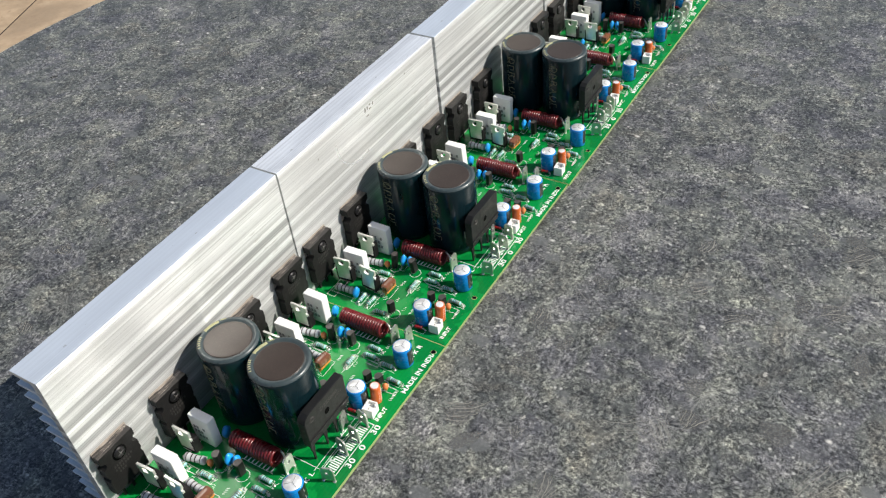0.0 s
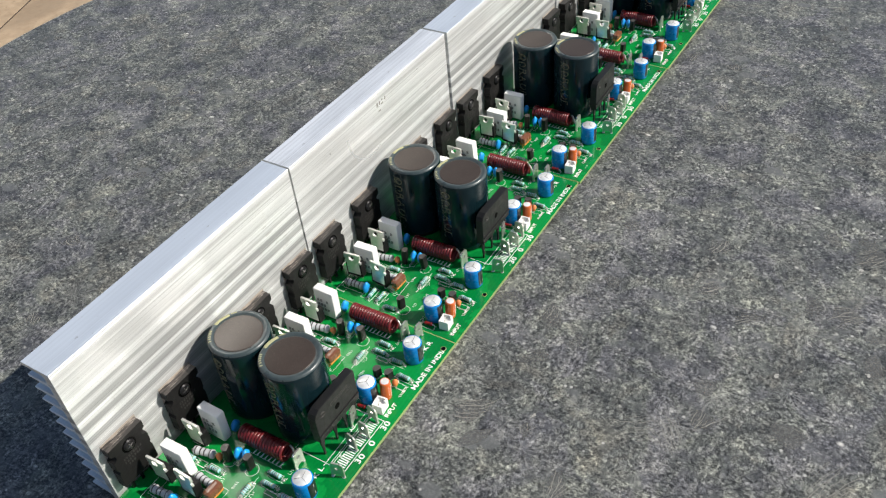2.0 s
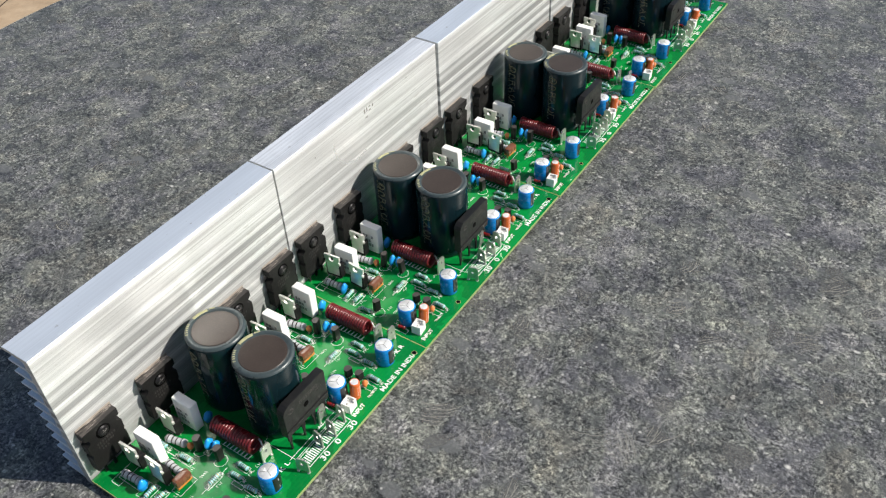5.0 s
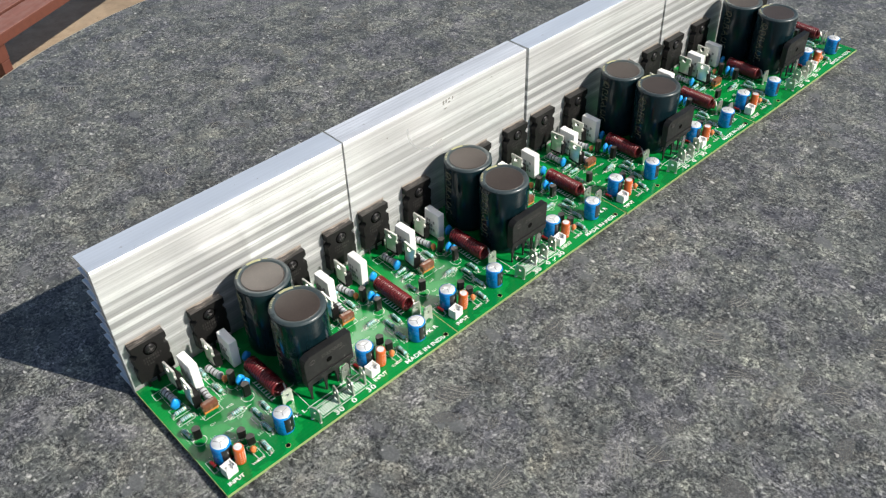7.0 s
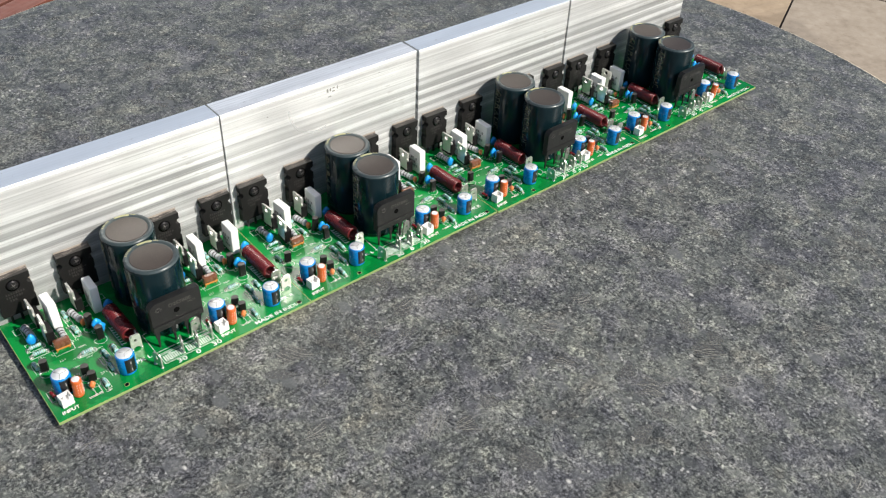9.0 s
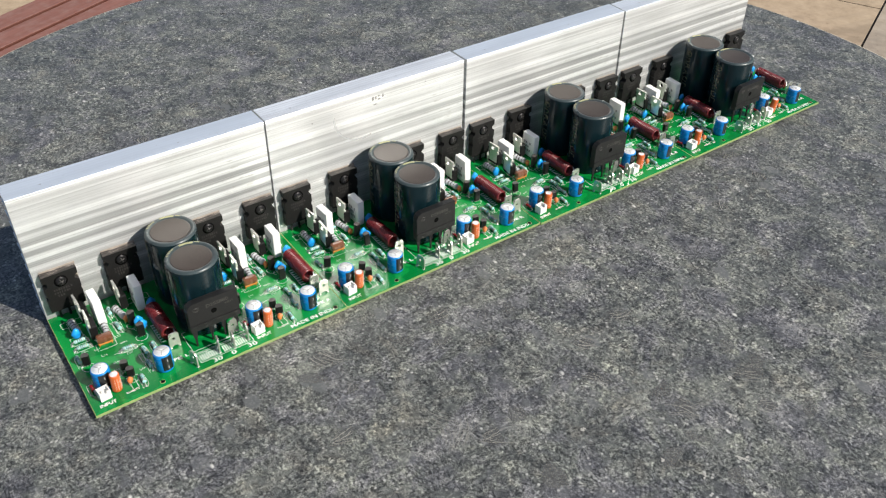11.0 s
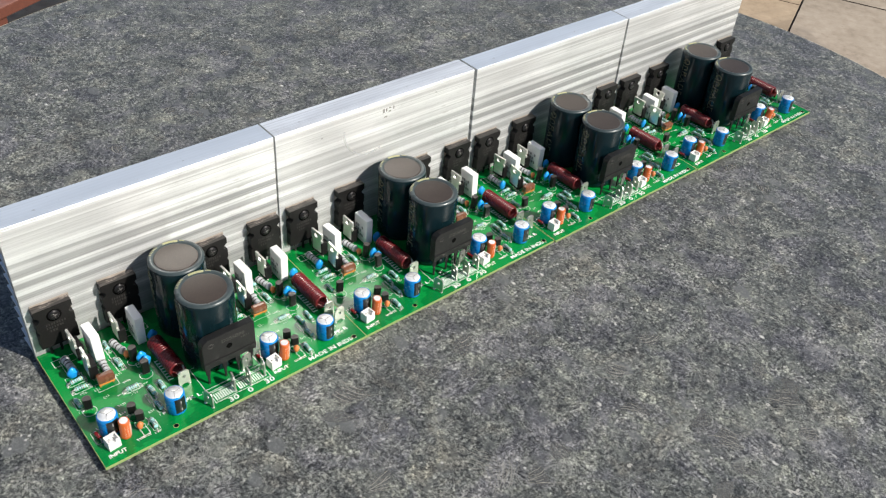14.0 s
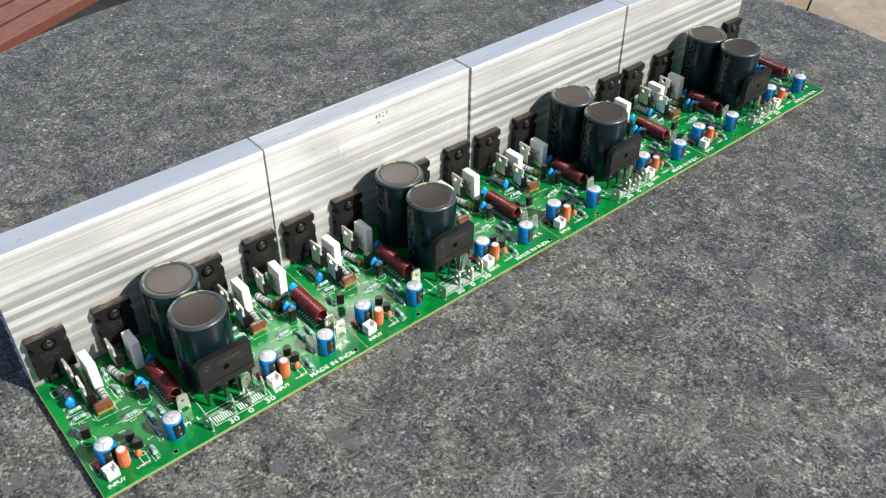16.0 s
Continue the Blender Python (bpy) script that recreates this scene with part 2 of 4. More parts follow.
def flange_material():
    """The smoother top edge of the extrusion, the sky's blue reflection put into its colour."""
    n = Nodes("smooth aluminium with sky tint")
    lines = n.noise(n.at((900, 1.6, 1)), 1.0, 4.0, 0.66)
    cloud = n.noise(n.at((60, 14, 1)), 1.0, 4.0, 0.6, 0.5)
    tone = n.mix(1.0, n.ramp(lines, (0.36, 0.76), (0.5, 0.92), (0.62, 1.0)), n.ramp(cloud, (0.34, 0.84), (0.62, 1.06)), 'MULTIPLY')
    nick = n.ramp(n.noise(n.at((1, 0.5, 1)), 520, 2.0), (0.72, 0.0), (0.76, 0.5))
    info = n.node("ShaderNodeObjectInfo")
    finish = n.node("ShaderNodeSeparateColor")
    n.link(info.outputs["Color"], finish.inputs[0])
    brushed_less_sky = finish.outputs[1]
    tone = n.mix(brushed_less_sky, n.mix(0.8, tone, (0.86, 0.86, 0.86)), tone)
    # the less brushing, the more reflected sky blue is mixed into the colour
    base = n.mix(nick, n.mix(1.0, tone, n.mix(brushed_less_sky, (0.78, 0.85, 0.94), (0.94, 0.96, 0.99)), 'MULTIPLY'), (0.3, 0.29, 0.28))
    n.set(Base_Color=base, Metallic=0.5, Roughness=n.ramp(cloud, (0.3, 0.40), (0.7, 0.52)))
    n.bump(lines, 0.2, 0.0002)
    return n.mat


def sleeve_material():
    n = Nodes("dark blue-green plastic sleeve")
    f = n.noise(n.at((1, 1, 0.25)), 160, 4.0)
    n.set(Base_Color=n.ramp(f, (0.3, (0.003, 0.012, 0.0155)), (0.7, (0.007, 0.020, 0.0255))), Roughness=n.ramp(f, (0.3, 0.09), (0.7, 0.17)),
          Specular_IOR_Level=0.36)
    n.bump(f, 0.12, 0.0004)
    return n.mat


def disc_material():
    """Satin brown phenolic disc with fine dust and hair scratches."""
    n = Nodes("brown-grey capacitor end")
    dust = n.noise(n.at(), 2600, 3.0, 0.6)
    cloud = n.noise(n.at(), 120, 3.0)
    base = n.ramp(dust, (0.35, (0.034, 0.024, 0.019)), (0.62, (0.050, 0.036, 0.028)), (0.72, (0.11, 0.087, 0.07)))
    base = n.mix(n.ramp(cloud, (0.4, 0.0), (0.7, 0.25)), base, (0.07, 0.054, 0.043))
    n.set(Base_Color=base, Roughness=0.37, Specular_IOR_Level=0.5)
    n.bump(dust, 0.05, 0.0002)
    return n.mat


def floor_material():
    n = Nodes("tan concrete paving")
    info = n.node("ShaderNodeObjectInfo")
    shift = n.node("ShaderNodeVectorMath")
    shift.operation = 'ADD'
    n.link(n.at(), shift.inputs[0])
    n.link(n.math('MULTIPLY', info.outputs["Random"], 60.0), shift.inputs[1])
    v = shift.outputs[0]
    f = n.noise(v, 3.0, 6.0, 0.65, 0.5)
    g = n.noise(v, 26.0, 6.0, 0.7)
    base = n.ramp(n.mix(0.5, f, g), (0.32, (0.24, 0.19, 0.14)), (0.48, (0.36, 0.292, 0.222)), (0.66, (0.45, 0.375, 0.295)))
    stain = n.ramp(n.noise(v, 1.5, 4.0, 0.6, 1.2), (0.50, 0.0), (0.62, 0.55))
    base = n.mix(stain, base, (0.20, 0.165, 0.13))
    spots = n.ramp(n.noise(v, 60.0, 2.0), (0.66, 0.0), (0.74, 1.0))
    base = n.mix(n.math('MULTIPLY', spots, 0.5), base, (0.20, 0.15, 0.105))
    base = n.mix(1.0, base, info.outputs["Color"], 'MULTIPLY')
    n.set(Base_Color=base, Roughness=0.85)
    n.bump(n.mix(0.4, f, g), 0.5, 0.004)
    return n.mat


def painted_wood_material():
    n = Nodes("red-brown painted wood")
    grain = n.noise(n.at((14, 1.2, 14)), 6.0, 5.0, 0.6, 0.4)
    dust = n.noise(n.at(), 30.0, 4.0)
    base = n.ramp(grain, (0.3, (0.185, 0.072, 0.052)), (0.7, (0.25, 0.108, 0.082)))
    base = n.mix(n.ramp(dust, (0.45, 0.05), (0.75, 0.55)), base, (0.29, 0.185, 0.155))
    n.set(Base_Color=base, Roughness=0.62)
    n.bump(grain, 0.3, 0.002)
    return n.mat


M_GRANITE = granite_material()
M_EDGE = plain("pale cut granite edge", (0.52, 0.44, 0.32), 0.7, scale=900)
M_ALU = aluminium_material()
M_BOARD = board_material()
M_FR4 = plain("pale yellowish board core", (0.36, 0.42, 0.16), 0.6)
M_CUT = plain("cut board edge", (0.22, 0.31, 0.11), 0.7)
M_SILK = plain("white printing ink", (0.84, 0.88, 0.83), 0.55, vary=0.06, scale=1500)
M_SLEEVE = sleeve_material()
M_CAPTOP = disc_material()
M_YELLOW = plain("pale yellow print", (0.38, 0.365, 0.20), 0.5, vary=0.5, scale=500)
M_GOLD = plain("dull gold print", (0.19, 0.175, 0.10), 0.35, metal=0.4, vary=0.5, scale=900)
M_EPOXY = plain("black moulded epoxy", (0.0088, 0.0086, 0.0086), 0.46, vary=0.25, scale=1200, bump=0.15, spec=0.16)
M_BRIDGE = plain("satin black moulded epoxy", (0.0115, 0.0115, 0.0115), 0.42, vary=0.3, scale=1000, bump=0.15, spec=0.32)
M_BROWNEPOXY = plain("black moulded epoxy with a brown cast", (0.0122, 0.0118, 0.0114), 0.44, vary=0.3, scale=1200, bump=0.2, spec=0.2)
M_WORN = worn_epoxy_material()
# lighter, greyer copy of the sleeve: the rim's reflections are in the colour
M_RIM = plain("sleeve rim with painted sheen", (0.042, 0.057, 0.060), 0.32, vary=0.35, scale=500)
M_FLANGE = flange_material()
M_MARK = plain("grey laser marking", (0.055, 0.052, 0.047), 0.6, vary=0.5, scale=1500)
M_FAINTMARK = plain("faint grey laser marking", (0.024, 0.022, 0.020), 0.6, vary=0.5, scale=1500)
M_PAD = plain("tan insulating pad", (0.36, 0.31, 0.26), 0.4, metal=0.1)
M_STEEL = plain("black oxide screw steel", (0.022, 0.021, 0.022), 0.40, metal=0.6)
M_CROSS = plain("screw cross with painted highlight", (0.11, 0.105, 0.10), 0.4, metal=0.5)
M_TIN = plain("tinned metal", (0.60, 0.59, 0.545), 0.34, metal=0.78)
M_TAB = plain("nickel-plated tab", (0.78, 0.77, 0.72), 0.42, metal=0.75)
M_CERAMIC = plain("white cement", (0.86, 0.85, 0.82), 0.62, vary=0.05, scale=700, bump=0.1)
M_PRINT = plain("grey print", (0.30, 0.30, 0.29), 0.6)
M_COIL = plain("red enamelled copper wire", (0.135, 0.009, 0.011), 0.30, coat=0.2, vary=0.2, scale=300)
M_BLUE = plain("blue plastic sleeve", (0.004, 0.215, 0.60), 0.28, vary=0.12)
M_BLACKSTRIPE = plain("black printed stripe", (0.012, 0.012, 0.014), 0.3)
M_CANTOP = plain("aluminium can top", (0.84, 0.84, 0.83), 0.40, metal=0.4)
M_ORANGE = plain("orange plastic sleeve", (0.56, 0.115, 0.022), 0.36, vary=0.15)
M_NYLON = plain("white nylon", (0.80, 0.79, 0.76), 0.45, vary=0.05)
M_RES = plain("pale teal resistor lacquer", (0.33, 0.63, 0.62), 0.32, vary=0.1, spec=0.35)
# lighter copy of the black epoxy: the sun's glint on flat tops, as colour
M_GLINTTOP = plain("epoxy top with painted sun glint", (0.06, 0.054, 0.05), 0.45)
M_SMALLEPOXY = plain("smooth black epoxy", (0.009, 0.0088, 0.0088), 0.36, vary=0.25, scale=900, spec=0.28)
M_RESGREY = plain("grey resistor lacquer", (0.50, 0.51, 0.53), 0.36, vary=0.1)
M_BAND_DARK = plain("dark band", (0.03, 0.02, 0.018), 0.4)
M_BAND_GOLD = plain("gold band", (0.42, 0.27, 0.05), 0.35, metal=0.5)
M_BAND_RED = plain("brown-red band", (0.22, 0.045, 0.02), 0.4)
M_DROPBLUE = plain("blue epoxy dip", (0.012, 0.31, 0.76), 0.30, coat=0.2)
M_DROPORANGE = plain("orange epoxy dip", (0.60, 0.19, 0.055), 0.40)
M_FILM = plain("brown epoxy dip", (0.16, 0.062, 0.032), 0.24, coat=0.4)
M_FILMBASE = plain("orange-yellow film", (0.52, 0.20, 0.035), 0.4)
M_DIODE = plain("red-brown glass", (0.20, 0.012, 0.012), 0.2, coat=0.4)
# holes and recesses are flat faces; their inner shade is this colour
M_HOLE = plain("flat black for hole shade", (0.004, 0.004, 0.004), 0.95)
M_HOLE.node_tree.nodes["Principled BSDF"].inputs["Specular IOR Level"].default_value = 0.05
M_RUB = plain("rubbed aluminium", (0.80, 0.81, 0.80), 0.5, metal=0.3, vary=0.12, scale=300)
M_RUB.node_tree.nodes["Principled BSDF"].inputs["Alpha"].default_value = 0.3
M_STAMP = plain("smudged grey ink", (0.30, 0.29, 0.26), 0.6, vary=0.4, scale=900)
M_STAMP.node_tree.nodes["Principled BSDF"].inputs["Alpha"].default_value = 0.55
M_FLECK = plain("pale quartz", (0.40, 0.385, 0.35), 0.4, vary=0.35, scale=900)
M_CRYSTAL = plain("smooth grey feldspar", (0.15, 0.149, 0.142), 0.38, vary=0.45, scale=330)
M_CRYSTAL.node_tree.nodes["Principled BSDF"].inputs["Alpha"].default_value = 0.55
M_NEEDLE = plain("pale needle crystal", (0.30, 0.29, 0.255), 0.4, vary=0.45, scale=500)
M_NEEDLE.node_tree.nodes["Principled BSDF"].inputs["Alpha"].default_value = 0.75
M_FLOOR = floor_material()
M_JOINT = plain("dirty joint filling", (0.05, 0.037, 0.028), 0.95, scale=40)
M_WOOD = painted_wood_material()
M_WOODEDGE = plain("deep red-brown paint", (0.088, 0.025, 0.015), 0.6, vary=0.25, scale=60)


# ---------------------------------------------------------------- mesh tools
MM = 0.001


def box(bm, x0, x1, y0, y1, z0, z1, bevel=0.0, mat=0):
    """A box in millimetres, its edges rounded."""
    made = bmesh.ops.create_cube(bm, size=1.0, matrix=Matrix.Translation(((x0 + x1) / 2 * MM, (y0 + y1) / 2 * MM, (z0 + z1) / 2 * MM))
                                 @ Matrix.Diagonal(((x1 - x0) * MM, (y1 - y0) * MM, (z1 - z0) * MM, 1)))
    faces = {f for v in made["verts"] for f in v.link_faces}
    for f in faces:
        f.material_index = mat
    if bevel:
        edges = {e for v in made["verts"] for e in v.link_edges}
        out = bmesh.ops.bevel(bm, geom=list(edges), offset=bevel * MM, segments=2, profile=0.6, affect='EDGES')
        for f in out["faces"]:
            f.material_index = mat
    return bm


def lathe(bm, profile, seg=24, mats=None, at=(0, 0, 0), squash=1.0):
    """Turns (radius, z) pairs in millimetres round z."""
    rings = []
    for r, z in profile:
        if r < 1e-6:
            rings.append([bm.verts.new((at[0] * MM, at[1] * MM, (z + at[2]) * MM))])
        else:
            rings.append([bm.verts.new(((at[0] + r * math.cos(2 * math.pi * k / seg)) * MM, (at[1] + squash * r * math.sin(2 * math.pi * k / seg)) * MM,
                                        (z + at[2]) * MM)) for k in range(seg)])
    for n, (a, b) in enumerate(zip(rings, rings[1:])):
        for k in range(seg):
            p = [a[k % len(a)], a[(k + 1) % len(a)], b[(k + 1) % len(b)], b[k % len(b)]]
            p = [v for m, v in enumerate(p) if v not in p[:m]]
            if len(p) > 2:
                f = bm.faces.new(p)
                f.smooth = True
                f.material_index = mats[n] if mats else 0
    return bm


def tube(bm, points, r, seg=8, mat=0):
    """A round wire of radius r through points, all in millimetres."""
    pts = [Vector(p) * MM for p in points]
    r *= MM
    rings, up = [], None
    for k, p in enumerate(pts):
        d = (pts[min(k + 1, len(pts) - 1)] - pts[max(k - 1, 0)]).normalized()
        if up is None:
            up = d.orthogonal().normalized()
        up = (up - d * up.dot(d)).normalized()
        side = d.cross(up)
        rings.append([bm.verts.new(p + r * (math.cos(2 * math.pi * j / seg) * up + math.sin(2 * math.pi * j / seg) * side)) for j in range(seg)])
    for a, b in zip(rings, rings[1:]):
        for j in range(seg):
            f = bm.faces.new((a[j], a[(j + 1) % seg], b[(j + 1) % seg], b[j]))
            f.smooth = True
            f.material_index = mat
    for ring, flip in ((rings[0], True), (rings[-1], False)):
        f = bm.faces.new(ring[::-1] if flip else ring)
        f.material_index = mat
    return bm


def prism(bm, outline, x0, x1, axis='x', bevel=0.0, mat=0):
    """A flat outline (pairs in millimetres) given depth along an axis."""
    def put(a, b, d):
        return {'x': (d, a, b), 'y': (a, d, b), 'z': (a, b, d)}[axis]
    lo = [bm.verts.new(Vector(put(a, b, x0)) * MM) for a, b in outline]
    hi = [bm.verts.new(Vector(put(a, b, x1)) * MM) for a, b in outline]
    faces = [bm.faces.new(lo), bm.faces.new(hi[::-1])]
    n = len(outline)
    faces += [bm.faces.new((lo[(k + 1) % n], lo[k], hi[k], hi[(k + 1) % n])) for k in range(n)]
    for f in faces:
        f.material_index = mat
    if bevel:
        edges = {e for f in faces[:2] for e in f.edges}
        bmesh.ops.bevel(bm, geom=list(edges), offset=bevel * MM, segments=2, profile=0.6, affect='EDGES')
    bmesh.ops.recalc_face_normals(bm, faces=bm.faces[:])
    return bm


def part(name, bm, material, parent=None, label="", at=(0, 0, 0), rot=(0, 0, 0)):
    """Links a bmesh, or a mesh made before, as one object under a thing or a part. Places in millimetres, turns in degrees."""
    if isinstance(bm, bpy.types.Mesh):
        mesh = bm
    else:
        bmesh.ops.recalc_face_normals(bm, faces=bm.faces[:])
        mesh = bpy.data.meshes.new(name)
        bm.to_mesh(mesh)
        bm.free()
        for m in material if isinstance(material, (list, tuple)) else [material]:
            mesh.materials.append(m)
    ob = new(name, mesh)
    ob.parent = parent
    ob.matrix_basis = pose(at[0] * MM, at[1] * MM, at[2] * MM, *rot)
    return tagged(ob, label) if label else ob


KEPT = {}


def kept(key, make, material):
    """Alike pieces share one mesh."""
    if key not in KEPT:
        bm = make()
        bmesh.ops.recalc_face_normals(bm, faces=bm.faces[:])
        mesh = bpy.data.meshes.new(key)
        bm.to_mesh(mesh)
        bm.free()
        for m in material if isinstance(material, (list, tuple)) else [material]:
            mesh.materials.append(m)
        KEPT[key] = mesh
    return KEPT[key]


def lettering(text, length, height, material, thick=0.04):
    """A mesh of letters, length x height millimetres, starting at the origin, flat in xy."""
    key = f"lettering {text} {length} {height}"
    if key in KEPT:
        return KEPT[key]
    curve = bpy.data.curves.new("lettering", 'FONT')
    curve.body = text
    curve.resolution_u = 2
    curve.offset = 0.012
    ob = bpy.data.objects.new("lettering", curve)
    scene.collection.objects.link(ob)
    bpy.context.view_layer.update()
    mesh = bpy.data.meshes.new_from_object(ob.evaluated_get(bpy.context.evaluated_depsgraph_get()))
    bpy.data.objects.remove(ob)
    xs = [v.co.x for v in mesh.vertices]
    ys = [v.co.y for v in mesh.vertices]
    for v in mesh.vertices:
        v.co = Vector(((v.co.x - min(xs)) / (max(xs) - min(xs)) * length * MM, (v.co.y - min(ys)) / (max(ys) - min(ys)) * height * MM, 0))
    mesh.materials.clear()
    mesh.materials.append(material)
    KEPT[key] = mesh
    return mesh


def stroke(bm, a, b, w=0.25, z=0.0, h=0.04):
    """A printed line from a to b in the plane, w wide."""
    a, b = Vector(a), Vector(b)
    d = (b - a).normalized() * w / 2
    s = Vector((-d.y, d.x))
    vs = [bm.verts.new((p.x * MM, p.y * MM, (z + h) * MM)) for p in (a - d - s, b + d - s, b + d + s, a - d + s)]
    bm.faces.new(vs)
    return bm


def outline(bm, x0, x1, y0, y1, w=0.25):
    for a, b in (((x0, y0), (x1, y0)), ((x1, y0), (x1, y1)), ((x1, y1), (x0, y1)), ((x0, y1), (x0, y0))):
        stroke(bm, a, b, w)
    return bm


# ---------------------------------------------------------------- setting
FLOOR_Z = -1.0


def ground():
    bm = bmesh.new()
    box(bm, -40000, 40000, -40000, 40000, -300, -6)
    ob = part("ground", bm, M_JOINT, None, "dirty earth filling under the paving joints", at=(0, 0, FLOOR_Z * 1000))
    tagged(ob, kind="structure", category="ground")
    bm = bmesh.new()
    rest = part("pavement", box(bm, -1, 1, -1, 1, -5.9, -5.5), M_JOINT, None, "sunlit tan concrete paving with dark joints", at=(0, 0, FLOOR_Z * 1000))
    tagged(rest, kind="structure", category="pavement")
    return rest


PAVING = ground()


def round_table():
    """A round polished granite slab on a plain pedestal."""
    table = tagged(new("round_table"), "round grey granite table top with a pale cut edge", "table")
    table.matrix_basis = pose(0.0055, 0.2962, 0)
    bm = bmesh.new()
    lathe(bm, [(0, 0), (150, 0), (300, 0), (452.0, 0), (455.2, -1.3), (455.2, -18.5), (453.5, -20), (0, -20)], 160, [0, 0, 0, 1, 1, 1, 0])
    for f in bm.faces:
        f.smooth = False
    part("tabletop", bm, [M_GRANITE, M_EDGE], table)
    top = table.children[0]
    rng = random.Random(3)
    def chip(r, squash, count):
        b = bmesh.new()
        for c in range(count):
            w = r * (1.0 if count == 1 else rng.uniform(0.16, 0.5))
            a = rng.uniform(0, 6.28)
            g = 0.0 if count == 1 else r * rng.uniform(0, 0.95)
            cx, cy, t = g * math.cos(a), g * math.sin(a), rng.uniform(0, 3.1)
            vs = []
            for k in range(7):
                a, q = 2 * math.pi * k / 7, w * rng.uniform(0.45, 1.25)
                px, py = q * math.cos(a), q * squash * math.sin(a)
                vs.append(b.verts.new(((cx + px * math.cos(t) - py * math.sin(t)) * MM, squash * (cy + px * math.sin(t) + py * math.cos(t)) * MM, (0.03 + 0.004 * c) * MM)))
            b.faces.new(vs)
        return b
    for x, y, r in ((176, 252, 1.7), (259, 302, 2.4), (277, 281, 3.0), (300, 263, 3.6), (296, 239, 2.4), (277, 228, 1.8), (217, 213, 2.0), (247, 236, 1.6), (239, 208, 1.9),
                    (-389, 268, 2.2), (-167, 357, 3.0), (145, 132, 1.8), (-274, 122, 3.0), (-344, 195, 2.6), (-399, 166, 2.2), (-369, 108, 2.4), (176, 505, 2.0)):
        part("quartz_fleck", chip(r * 1.15, rng.uniform(0.5, 0.85), 9), M_FLECK, top, at=(x - 5.5, y - 296.2, 0), rot=(0, 0, rng.uniform(0, 180)))
    needles = bmesh.new()
    def strand(place, pts, width, z):
        """A tapering pale fibre through points of the plane."""
        for k, (u, v) in enumerate(zip(pts, pts[1:])):
            n = Vector((-(v - u).y, (v - u).x)).normalized() * width
            a, b = 1 - 0.35 * k / len(pts), 1 - 0.35 * (k + 1) / len(pts)
            needles.faces.new([needles.verts.new(place @ Vector((w.x * MM, w.y * MM, z * MM))) for w in (u - n * a, v - n * b, v + n * b, u + n * a)])
    def crystal(r, squash, z):
        """A smooth grey grain with an uneven, angular outline."""
        b = bmesh.new()
        p1, p2 = rng.uniform(0, 6.28), rng.uniform(0, 6.28)
        ring = []
        for k in range(18):
            t = 2 * math.pi * k / 18
            q = r * (1 + 0.2 * math.sin(2 * t + p1) + 0.12 * math.sin(3 * t + p2)) * rng.uniform(0.88, 1.1)
            ring.append(b.verts.new((q * math.cos(t) * MM, squash * q * math.sin(t) * MM, z * MM)))
        b.faces.new(ring)
        return b
    def fibres(r, place, low):
        """Fibres side by side across a grain, spreading a little, each bent its own way."""
        count, spread, bow = int(r * rng.uniform(0.8, 1.4)) + 3, rng.uniform(-0.7, 0.7), rng.uniform(-0.3, 0.3)
        for k in range(count):
            v = 2 * (k + rng.uniform(-0.7, 0.7)) / (count - 1) - 1
            h = r * math.sqrt(max(0.1, 1 - 0.8 * v * v)) * rng.uniform(0.25, 1.15)
            c, lean = r * rng.uniform(-0.5, 0.5), rng.uniform(-0.22, 0.22)
            pts = []
            for u in (-1.0, -0.5, 0.1, 0.6, 1.0):
                x = c + u * h
                pts.append(Vector((x, r * 0.85 * v * (1 + spread * x / r) + r * bow * (x / r) ** 2 + lean * u * h + rng.uniform(-0.3, 0.3))))
            strand(place, pts, rng.uniform(0.05, 0.2), low + 0.0011 * k)
    smooth = [(126, 108, 9), (96, 198, 8), (143, 185, 6), (253, 176, 9), (243, 263, 7), (125, 193, 9), (129, 166, 7), (211, 186, 7), (142, 235, 6), (240, 321, 6), (258, 325, 7), (298, 321, 7), (257, 492, 8)]
    hatched = [(117, 122, 9, 35), (191, 148, 8, 30), (259, 264, 8, 35), (216, 241, 8, 20), (131, 219, 8, 110), (276, 159, 11, 60), (123, 199, 6, 100), (191, 252, 8, 35), (171, 102, 8, 95), (203, 152, 10, 140),
               (262, 314, 9, 45), (284, 303, 7, 40), (260, 275, 7, 20), (186, 288, 7, 80)]
    spots = [(x, y, r, None) for x, y, r in smooth] + hatched
    while len(spots) < 140:
        t, q = rng.uniform(0, 6.28), 448 * math.sqrt(rng.uniform(0, 1))
        x, y = 5.5 + q * math.cos(t), 296.2 + q * math.sin(t)
        if (x < -30 or x > 100) and all(math.hypot(x - a[0], y - a[1]) > 16 for a in spots):
            spots.append((x, y, rng.uniform(2.5, 7.5), rng.uniform(0, 180) if rng.random() < 0.45 else None))
    for k, (x, y, r, lie) in enumerate(spots):
        turn = rng.uniform(0, 180) if lie is None else lie
        if lie is None or rng.random() < 0.6:
            part("grey_crystal", crystal(r * 0.9, rng.uniform(0.5, 0.85), 0.012 + 0.0002 * k), M_CRYSTAL, top, at=(x - 5.5, y - 296.2, -0.01), rot=(0, 0, turn))
        if lie is not None:
            fibres(r, pose((x - 5.5) * MM, (y - 296.2) * MM, -0.01 * MM, 0, 0, lie), 0.06 + 0.0003 * k)
    tagged(part("crystal_inlay", needles, M_NEEDLE, top, "fine pale needle crystals in the granite"), kind="stuff")
